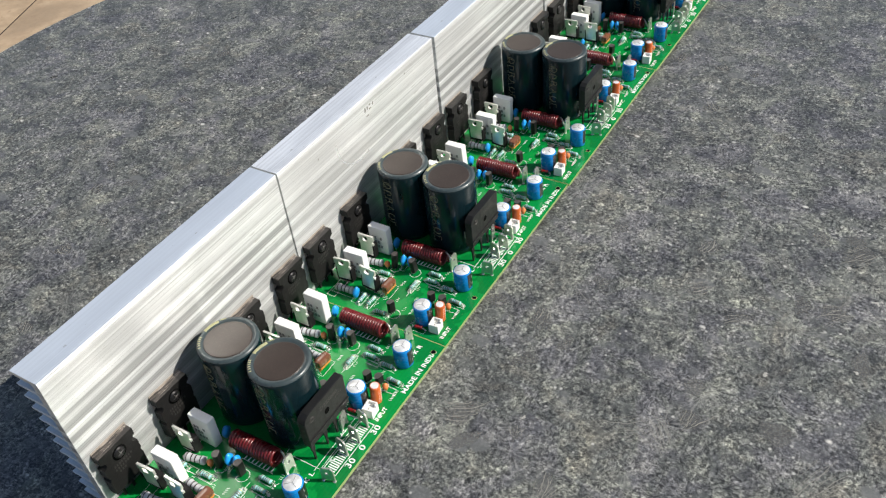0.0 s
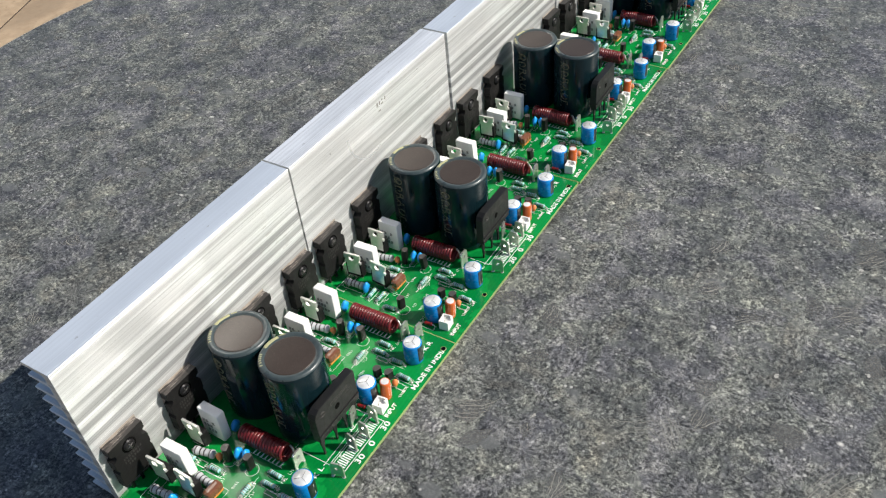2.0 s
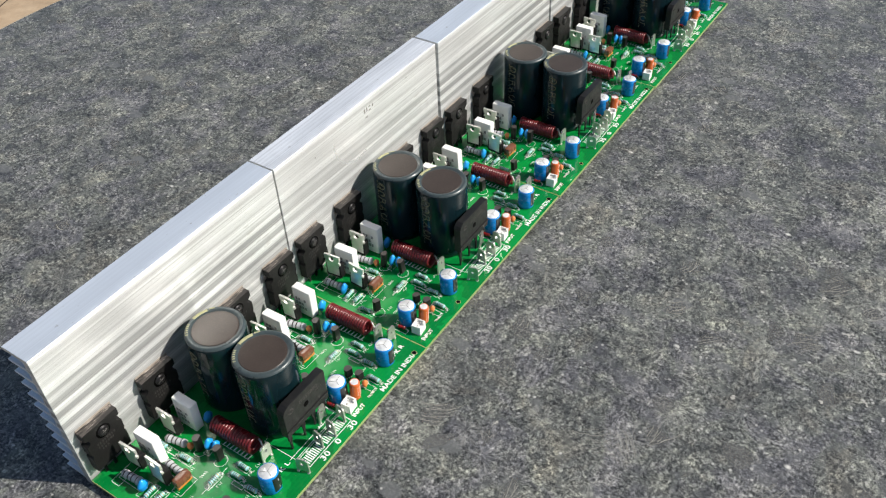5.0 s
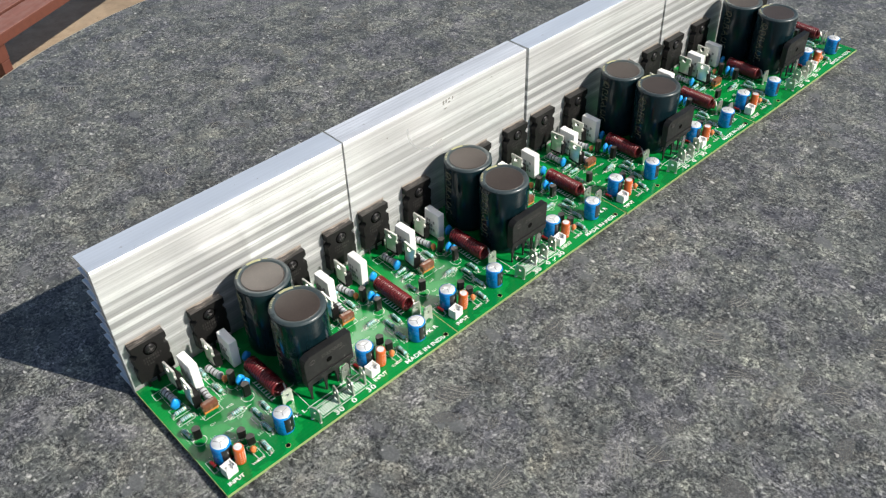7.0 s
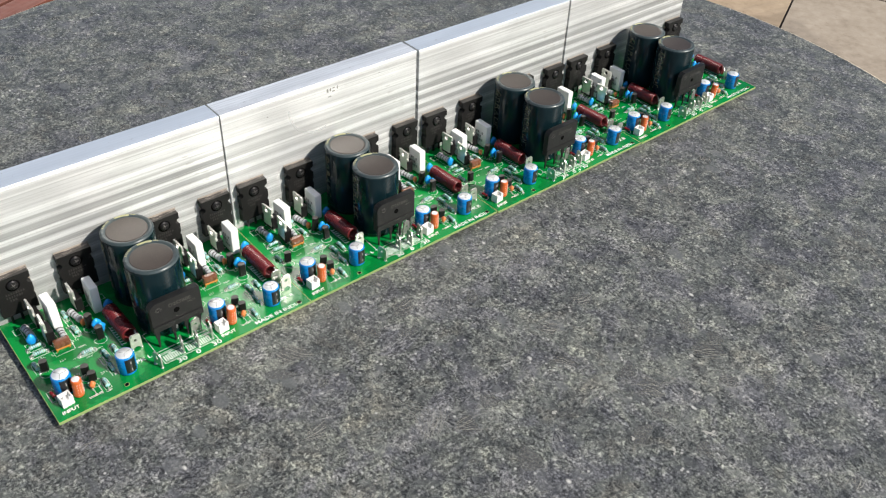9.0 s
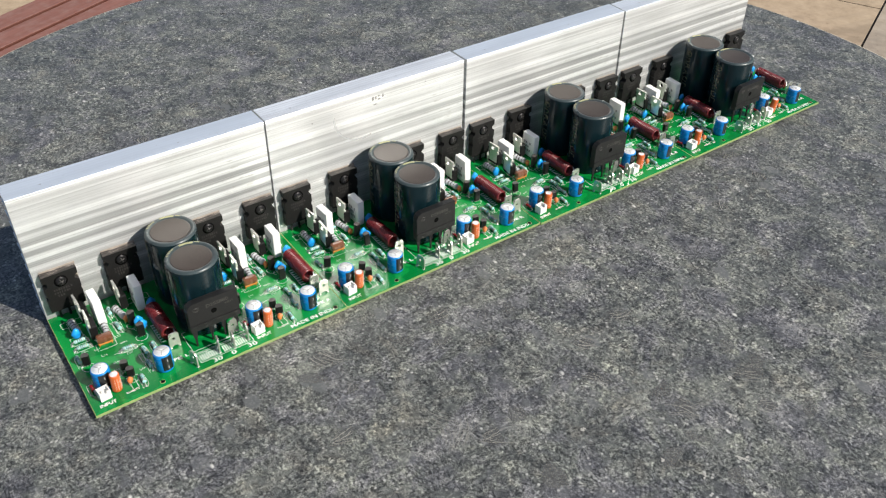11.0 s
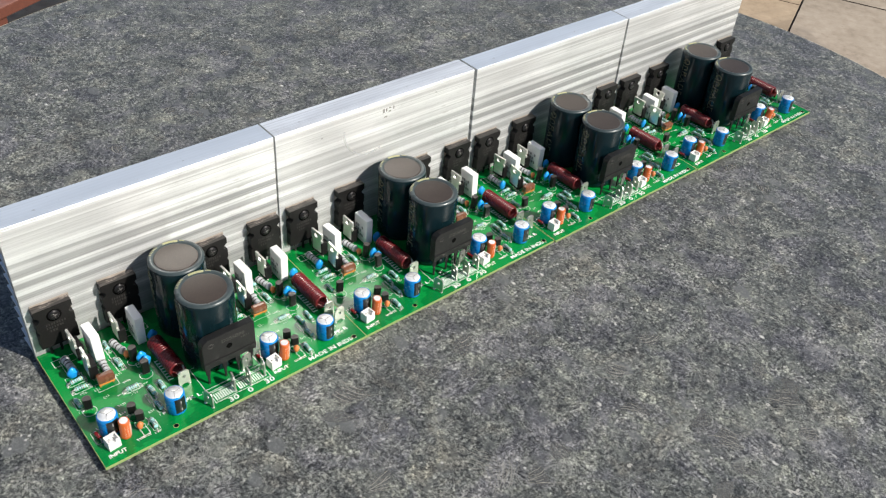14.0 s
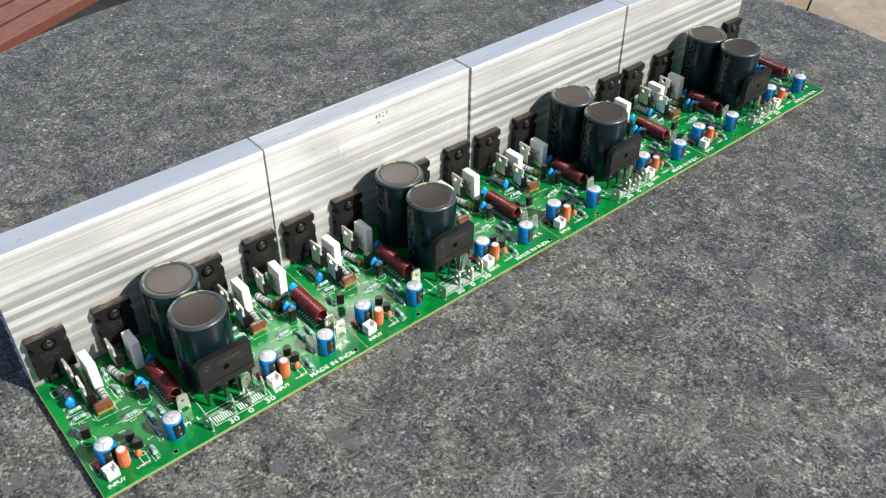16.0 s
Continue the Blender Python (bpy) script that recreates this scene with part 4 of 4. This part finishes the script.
power_resistor = axial("power_resistor", "grey lacquered power resistor with dark bands", 11.0, 4.4, [M_RESGREY, M_BAND_DARK, M_BAND_GOLD],
                       [(-4.3, -3.7, 1), (-1.9, -1.2, 1), (0.3, 1.0, 1), (3.3, 3.8, 1)])
signal_diode = axial("signal_diode", "small red-brown glass diode with a dark band", 4.4, 2.1, [M_DIODE, M_BAND_DARK], [(1.0, 1.6, 1)])


def coil(module, x, y, turn=0.0):
    """Sixteen close turns of red wire lying along local x, its ends going down into the board."""
    def body():
        b = bmesh.new()
        turns, pitch, r = 16, 1.63, 3.85
        pts = [(-turns * pitch / 2 - 0.4, r, -6.2), (-turns * pitch / 2 - 0.1, r, -3.0)]
        n = turns * 22
        for k in range(n + 1):
            a = 2 * math.pi * k / 22
            wob = 0.035 * math.sin(k * 0.13) + 0.02 * math.sin(k * 0.071 + 1)
            pts.append((-turns * pitch / 2 + pitch * k / 22, (r + wob) * math.cos(a), (r + wob) * math.sin(a)))
        pts += [(turns * pitch / 2 + 0.1, r, -3.0), (turns * pitch / 2 + 0.4, r, -6.2)]
        return tube(b, pts, 0.83, 10)
    ob = part("coil", kept("coil", body, M_COIL), None, module, "air-core coil of dark red enamelled copper wire", at=(x, y, TOP + 5.6), rot=(0, 0, turn))
    def tail():
        return tube(bmesh.new(), [(13.0, 3.0, 2.2), (14.4, 2.8, 1.0), (16.0, 2.0, -1.6), (17.8, 1.4, -3.6), (18.9, 1.2, -5.0)], 0.5, 6)
    part("wire_end", kept("coil_tail", tail, M_TIN), None, ob, "bare tinned wire end")
    return ob


def electrolytic(module, x, y, turn=25.0):
    def body():
        b = bmesh.new()
        return lathe(b, [(4.3, 0.2), (4.8, 0.6), (4.7, 1.4), (5.0, 2.0), (5.0, 12.0), (4.75, 12.7), (4.3, 12.85), (4.0, 12.6)], 32)
    c = part("electrolytic_capacitor", kept("electrolytic", body, M_BLUE), None, module, "small blue electrolytic capacitor with a silver top", at=(x, y, TOP), rot=(0, 0, turn))
    part("can_top", kept("can_top", lambda: lathe(bmesh.new(), [(4.5, 12.6), (4.3, 12.92), (0, 12.92)], 28), M_CANTOP), None, c, "silver aluminium top")
    def vent():
        b = bmesh.new()
        for a in (90, 210, 330):
            t = radians(a)
            tube(b, [(0, 0, 12.93), (3.6 * math.cos(t), 3.6 * math.sin(t), 12.93)], 0.14, 4)
        return b
    part("vent_score", kept("vent", vent, M_PRINT), None, c)
    def stripe():
        b = bmesh.new()
        n = 10
        for lo, hi in ((2.1, 11.9),):
            for k in range(n):
                t0, t1 = (radians(-36 + 72 * j / n) for j in (k, k + 1))
                b.faces.new([b.verts.new((5.04 * math.cos(t) * MM, 5.04 * math.sin(t) * MM, z * MM)) for t, z in ((t0, lo), (t1, lo), (t1, hi), (t0, hi))])
        return b
    part("stripe", kept("stripe", stripe, M_BLACKSTRIPE), None, c, "black polarity stripe")
    def dashes():
        b = bmesh.new()
        for z in (4.2, 9.0):
            box(b, 5.03, 5.09, -0.25, 0.25, z - 0.9, z + 0.9)
        return b
    part("minus_mark", kept("dashes", dashes, M_PRINT), None, c)
    return c


def orange_capacitor(module, x, y):
    def body():
        b = bmesh.new()
        return lathe(b, [(2.4, 0.2), (2.7, 0.6), (2.7, 1.6), (2.7, 11.4), (2.5, 12.0), (2.1, 12.1)], 24)
    c = part("orange_capacitor", kept("orange_capacitor", body, M_ORANGE), None, module, "thin orange electrolytic capacitor with a pale top", at=(x, y, TOP), rot=(0, 3, 20))
    part("can_top", kept("orange_top", lambda: lathe(bmesh.new(), [(2.25, 11.95), (2.1, 12.05), (0, 12.05)], 20), M_CANTOP), None, c)
    def print_():
        b = bmesh.new()
        for k in range(5):
            for j in range(4):
                t = radians(-45 + 30 * j)
                z = 2.2 + 1.75 * k
                tube(b, [(2.81 * math.cos(t), 2.81 * math.sin(t), z), (2.81 * math.cos(t + 0.22), 2.81 * math.sin(t + 0.22), z + 0.6)], 0.11, 4)
        return b
    part("marking", kept("orange_print", print_, M_CERAMIC), None, c, "pale print")
    return c


def to92(module, x, y, turn=0.0, lift=3.0, tall=5.2):
    def body():
        b = bmesh.new()
        pts = [(2.2 * math.cos(t), 2.2 * math.sin(t)) for t in np.linspace(radians(-130), radians(130), 16)]
        prism(b, pts, 0, tall, 'z', 0.15)
        # the top face alone takes the colour with the glint in it
        for f in b.faces:
            f.material_index = 1 if f.normal.z > 0.9 and f.calc_center_median().z > 0.9 * tall * MM else 0
        return b
    q = part("small_transistor", kept("small_transistor%g" % tall, body, [M_SMALLEPOXY, M_GLINTTOP]), None, module, "small black half-round transistor on three legs", at=(x, y, TOP + lift), rot=(0, 0, turn))
    for k in (-1.27, 0, 1.27):
        part("leg", kept("small_leg%g" % lift, lambda: box(bmesh.new(), -0.22, 0.22, -0.22, 0.22, -lift - 0.3, 0.1), M_TIN), None, q, at=(0, k, 0))
    return q


def dipped(module, x, y, turn, kind, lift=2.0):
    """A lens-shaped dipped disc on two legs, its face normal to local x."""
    blue = kind == "blue"
    r, mat = (3.3, M_DROPBLUE) if blue else (2.1, M_DROPORANGE)
    def body():
        b = bmesh.new()
        lathe(b, [(0, -1.5), (r * 0.4, -1.4), (r * 0.72, -1.05), (r * 0.93, -0.55), (r, 0), (r * 0.93, 0.55), (r * 0.72, 1.05), (r * 0.4, 1.4), (0, 1.5)], 24)
        bmesh.ops.rotate(b, verts=b.verts[:], matrix=Matrix.Rotation(math.pi / 2, 3, 'Y'))
        for v in b.verts:
            u = v.co.z / (r * MM)
            v.co.y *= 0.84 * (1 - u * 0.20) * (1 + 0.10 * math.sin(5 * u + 1))
            v.co.x *= 1 + 0.18 * math.sin(4 * u)
            v.co.z *= 1.14
        return b
    d = part("ceramic_capacitor", kept("ceramic_" + kind, body, mat), None, module, ("blue" if blue else "orange") + " dipped ceramic disc capacitor", at=(x, y, TOP + lift + r), rot=(0, 0, turn))
    for k in (-1.2, 1.2):
        part("leg", kept("dip_leg_%s%g" % (kind, lift), lambda: tube(bmesh.new(), [(0, 0, -r * 0.6), (0, 0, -r - lift - 0.3)], 0.25, 6), M_TIN), None, d, at=(0, k, 0))
    return d


def film_capacitor(module, x, y, turn=0.0):
    def body():
        return box(bmesh.new(), -2.3, 2.3, -4.6, 4.6, 3.4, 8.0, 1.6)
    c = part("film_capacitor", kept("film_capacitor", body, M_FILM), None, module, "glossy brown film capacitor with an orange underside", at=(x, y, TOP), rot=(0, 0, turn))
    part("underside", kept("film_base", lambda: box(bmesh.new(), -2.0, 2.1, -4.2, 4.2, 2.4, 3.9, 0.6), M_FILMBASE), None, c, "orange-yellow underside")
    for k in (-3.4, 3.4):
        part("leg", kept("film_leg", lambda: tube(bmesh.new(), [(0, 0, 2.4), (0, 0, -0.3)], 0.4, 6), M_FILMBASE), None, c, at=(0, k, 0))
    return c


def input_socket(module, x, y):
    def body():
        b = bmesh.new()
        return prism(b, [(-2.7, -3.1), (2.7, -3.1), (2.7, -0.9), (1.95, -0.9), (1.95, -2.4), (-1.95, -2.4), (-1.95, 2.4), (1.95, 2.4), (1.95, 0.9), (2.7, 0.9), (2.7, 3.1), (-2.7, 3.1)], 0, 5.8, 'z')
    s = part("input_socket", kept("input_socket", body, M_NYLON), None, module, "white open two-pin input socket", at=(x, y, TOP + 0.05), rot=(0, 0, 6))
    part("socket_floor", kept("socket_floor", lambda: box(bmesh.new(), -1.97, 2.66, -2.42, 2.42, 0.02, 4.3), M_NYLON), None, s)
    for k in (-1.25, 1.25):
        part("pin", kept("socket_pin", lambda: box(bmesh.new(), -0.3, 0.3, -0.3, 0.3, 4.0, 5.4, 0.1), M_TIN), None, s, at=(0, k, 0))
    return s


def spade_terminal(module, x, y, turn, height=10.5):
    """A flat tinned blade with a hole; its face is normal to local x."""
    def body():
        b = bmesh.new()
        hole = [(0.95 * math.cos(t), height * 0.62 + 0.95 * math.sin(t)) for t in np.linspace(radians(91), radians(449), 15)]
        prism(b, [(-3.2, 0.9), (-3.2, -0.3), (-2.0, -0.3), (-2.0, 0.9), (-0.9, 1.6), (0.9, 1.6), (2.0, 0.9), (2.0, -0.3), (3.2, -0.3), (3.2, 3.2), (3.0, height - 1.2), (2.0, height), (0.01, height)]
              + hole[::-1] + [(-0.01, height), (-2.0, height), (-3.0, height - 1.2), (-3.2, 3.2)], -0.4, 0.4, 'x')
        return b
    t = part("spade_terminal", kept("spade_terminal%g" % height, body, M_TIN), None, module, "upright tinned spade terminal with a hole", at=(x, y, TOP), rot=(0, 0, turn))
    def blob():
        return lathe(bmesh.new(), [(0.9, 0.02), (0.8, 0.2), (0.5, 0.5), (0.3, 0.8), (0, 0.9)], 12)
    for k in (-2.6, 2.6):
        part("solder_joint", kept("terminal_solder", blob, M_TIN), None, t, at=(0, k, 0))
    return t


def channel(module, d, right):
    """One of the two alike amplifier channels, d millimetres along the board."""
    power_transistor(module, 13.5 + d)
    power_transistor(module, 48.5 + d, -0.8)
    power_resistor(module, 18.0, 11.0 + d, 4)
    power_resistor(module, 31.5, 25.2 + d, -4)
    power_resistor(module, 20.5, 36.8 + d, 12)
    driver_transistor(module, 14.5, 17.4 + d, 1.5, 2)
    driver_transistor(module, 31.0, 17.4 + d, -1.0, -2)
    driver_transistor(module, 14.5, 40.2 + d, 1.0, 0)
    cement_resistor(module, 17.0, 26.0 + d, 1.0, 1.0)
    cement_resistor(module, 17.5, 49.4 + d, -1.0, -1.0)
    film_capacitor(module, 40.5, 22.0 + d, -3)
    coil(module, 44.6, 53.4 + d, 1.0)
    electrolytic(module, 70.5, 11.0 + d, 6)
    electrolytic(module, 76.5, 43.2 + d, 10)
    orange_capacitor(module, 77.5, 15.8 + d)
    input_socket(module, 79.3, 8.4 + d)
    signal_diode(module, 70.6, 4.6 + d, 4)
    for x, y, turn, lift, tall in ((51.5, 8.0, 165, 2.0, 6.6), (67.2, 24.0, 160, 2.5, 5.2), (73.4, 25.2, 165, 2.0, 5.2), (32.6, 40.4, 200, 0.9, 9.0), (45.2, 41.4, 175, 1.3, 8.4)):
        to92(module, x, y + d, turn, lift, tall)
    dipped(module, 26.5, 10.2 + d, 0, "blue", 0.8)
    dipped(module, 37.0, 43.0 + d, 10, "blue", 1.8)
    dipped(module, 40.8, 44.0 + d, 20, "blue", 1.4)
    dipped(module, 24.5, 55.0 + d, 5, "blue", 1.0)
    dipped(module, 28.6, 38.4 + d, 20, "orange", 0.6)
    dipped(module, 78.3, 23.2 + d, 40, "orange", 1.4)
    for x, y, turn in RESISTORS:
        small_resistor(module, x, y + d, turn)
    spade_terminal(module, 64.0, 54.0 + d, 0)


def amplifier_module():
    module = tagged(new("amplifier_module"), "green stereo amplifier board with tall parts bolted to an aluminium heatsink", "circuit board", "row of amplifier modules")
    heatsink(module)
    board = circuit_board(module)
    silkscreen(board)
    filter_capacitor(module, 21.0, 76.3, 0)
    filter_capacitor(module, 51.6, 76.5, 3)
    bridge_rectifier(module)
    channel(module, 0.0, False)
    channel(module, 90.0, True)
    for x, y, turn in ((83.6, 57.6, 106), (80.2, 73.4, 80), (81.4, 81.8, 84), (79.8, 91.4, 78)):
        spade_terminal(module, x, y, turn, 9.6)
    spade_terminal(module, 72.0, 86.0, 14, 10.0)
    spade_terminal(module, 71.0, 146.5, 0)
    return module


def sink_of(module):
    return [ob for ob in module.children if ob.name.startswith("heatsink")][0]


first = amplifier_module()
ROW = [(0.0, 0.0, 0.0), (0.0, 152.0, 0.0), (0.9, 304.3, 0.0), (1.6, 456.8, -0.35)]
first.matrix_basis = pose(0, 0, 0)
# streaks of the face, brushing and painted sky tint of the flange, wear of the transistor tops, module by module
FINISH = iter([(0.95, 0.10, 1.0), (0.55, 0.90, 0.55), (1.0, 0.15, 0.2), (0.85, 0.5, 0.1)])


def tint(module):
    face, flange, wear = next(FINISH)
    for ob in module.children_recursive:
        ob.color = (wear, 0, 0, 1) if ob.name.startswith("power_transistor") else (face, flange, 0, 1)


tint(first)
rng = random.Random(11)
for x, y, turn in ROW[1:]:
    twin = copy_thing(first, pose(x * MM, y * MM, 0, 0.6 if y > 400 else 0, 0, turn))
    sink_of(twin).location.y = -0.3 * MM
    tint(twin)
    # hand-soldered parts never stand quite alike
    for ob in twin.children:
        kind = ob.name.split(".")[0]
        lean = {"driver_transistor": 3.0, "cement_resistor": 2.5, "electrolytic_capacitor": 1.5, "small_transistor": 6.0, "ceramic_capacitor": 6.0,
                "small_resistor": 2.0, "orange_capacitor": 3.0, "coil": 1.2, "spade_terminal": 1.5, "film_capacitor": 3.0}.get(kind, 0.0)
        if lean:
            flat = kind in ("small_resistor", "coil")
            ob.matrix_basis = ob.matrix_basis @ pose(0, 0, 0, 0 if flat else rng.uniform(-lean, lean), 0 if flat else rng.uniform(-lean, lean), rng.uniform(-lean, lean))


def rub_mark(sink):
    bm = bmesh.new()
    arc = np.linspace(radians(176), radians(292), 26)
    for a, b in zip(arc, arc[1:]):
        bm.faces.new([bm.verts.new((0.03 * MM, (67.0 + r * math.cos(t)) * MM, (75.0 + r * math.sin(t)) * MM)) for r, t in ((19.1, a), (20.6, a), (20.6, b), (19.1, b))])
    part("rub_mark", bm, M_RUB, sink, "faint ring-shaped rub mark")
    # a blurred stamp under the flange
    bm = bmesh.new()
    for y, z, w, h in ((76.0, 80.2, 1.6, 3.0), (78.4, 80.6, 1.2, 2.6), (80.4, 80.0, 2.2, 1.0), (80.6, 82.4, 1.8, 0.9), (84.0, 81.0, 1.0, 2.4), (77.0, 76.8, 2.6, 0.8), (118.0, 82.0, 0.9, 0.9), (31.0, 77.0, 0.8, 1.1)):
        bm.faces.new([bm.verts.new((0.03 * MM, (y + a * w) * MM, (z + b * h) * MM)) for a, b in ((0, 0), (1, 0.1), (0.9, 1), (0.1, 0.9))])
    tagged(part("stamp_mark", bm, M_STAMP, sink, "faint grey smudged stamp"), kind="stuff")


rub_mark(sink_of([ob for ob in scene.objects if ob.name.startswith("amplifier_module")][1]))

# ---------------------------------------------------------------- paving slabs
def paving():
    bm = bmesh.new()
    box(bm, 3.5, 2036.5, 3.5, 3396.5, -60, 0, 1)
    for f in bm.faces:
        f.material_index = 0 if f.normal.z > 0.9 else 1
    mesh = kept("slab", lambda: bm, [M_FLOOR, M_JOINT])
    for i in range(-6, 7):
        for j in range(-4, 6):
            ob = part("slab", mesh, None, PAVING)
            ob.color = (1.06, 0.98, 0.86, 1) if i < 0 else (0.94, 0.95, 0.96, 1)
            ob.matrix_basis = pose(0, 0, 0, 0, 0, 23.5) @ pose(0.182 + i * 2.04, 0.27 + j * 3.4 - 0.17 * (i % 2), 0.0006 * ((i * 7 + j * 5) % 3))


paving()
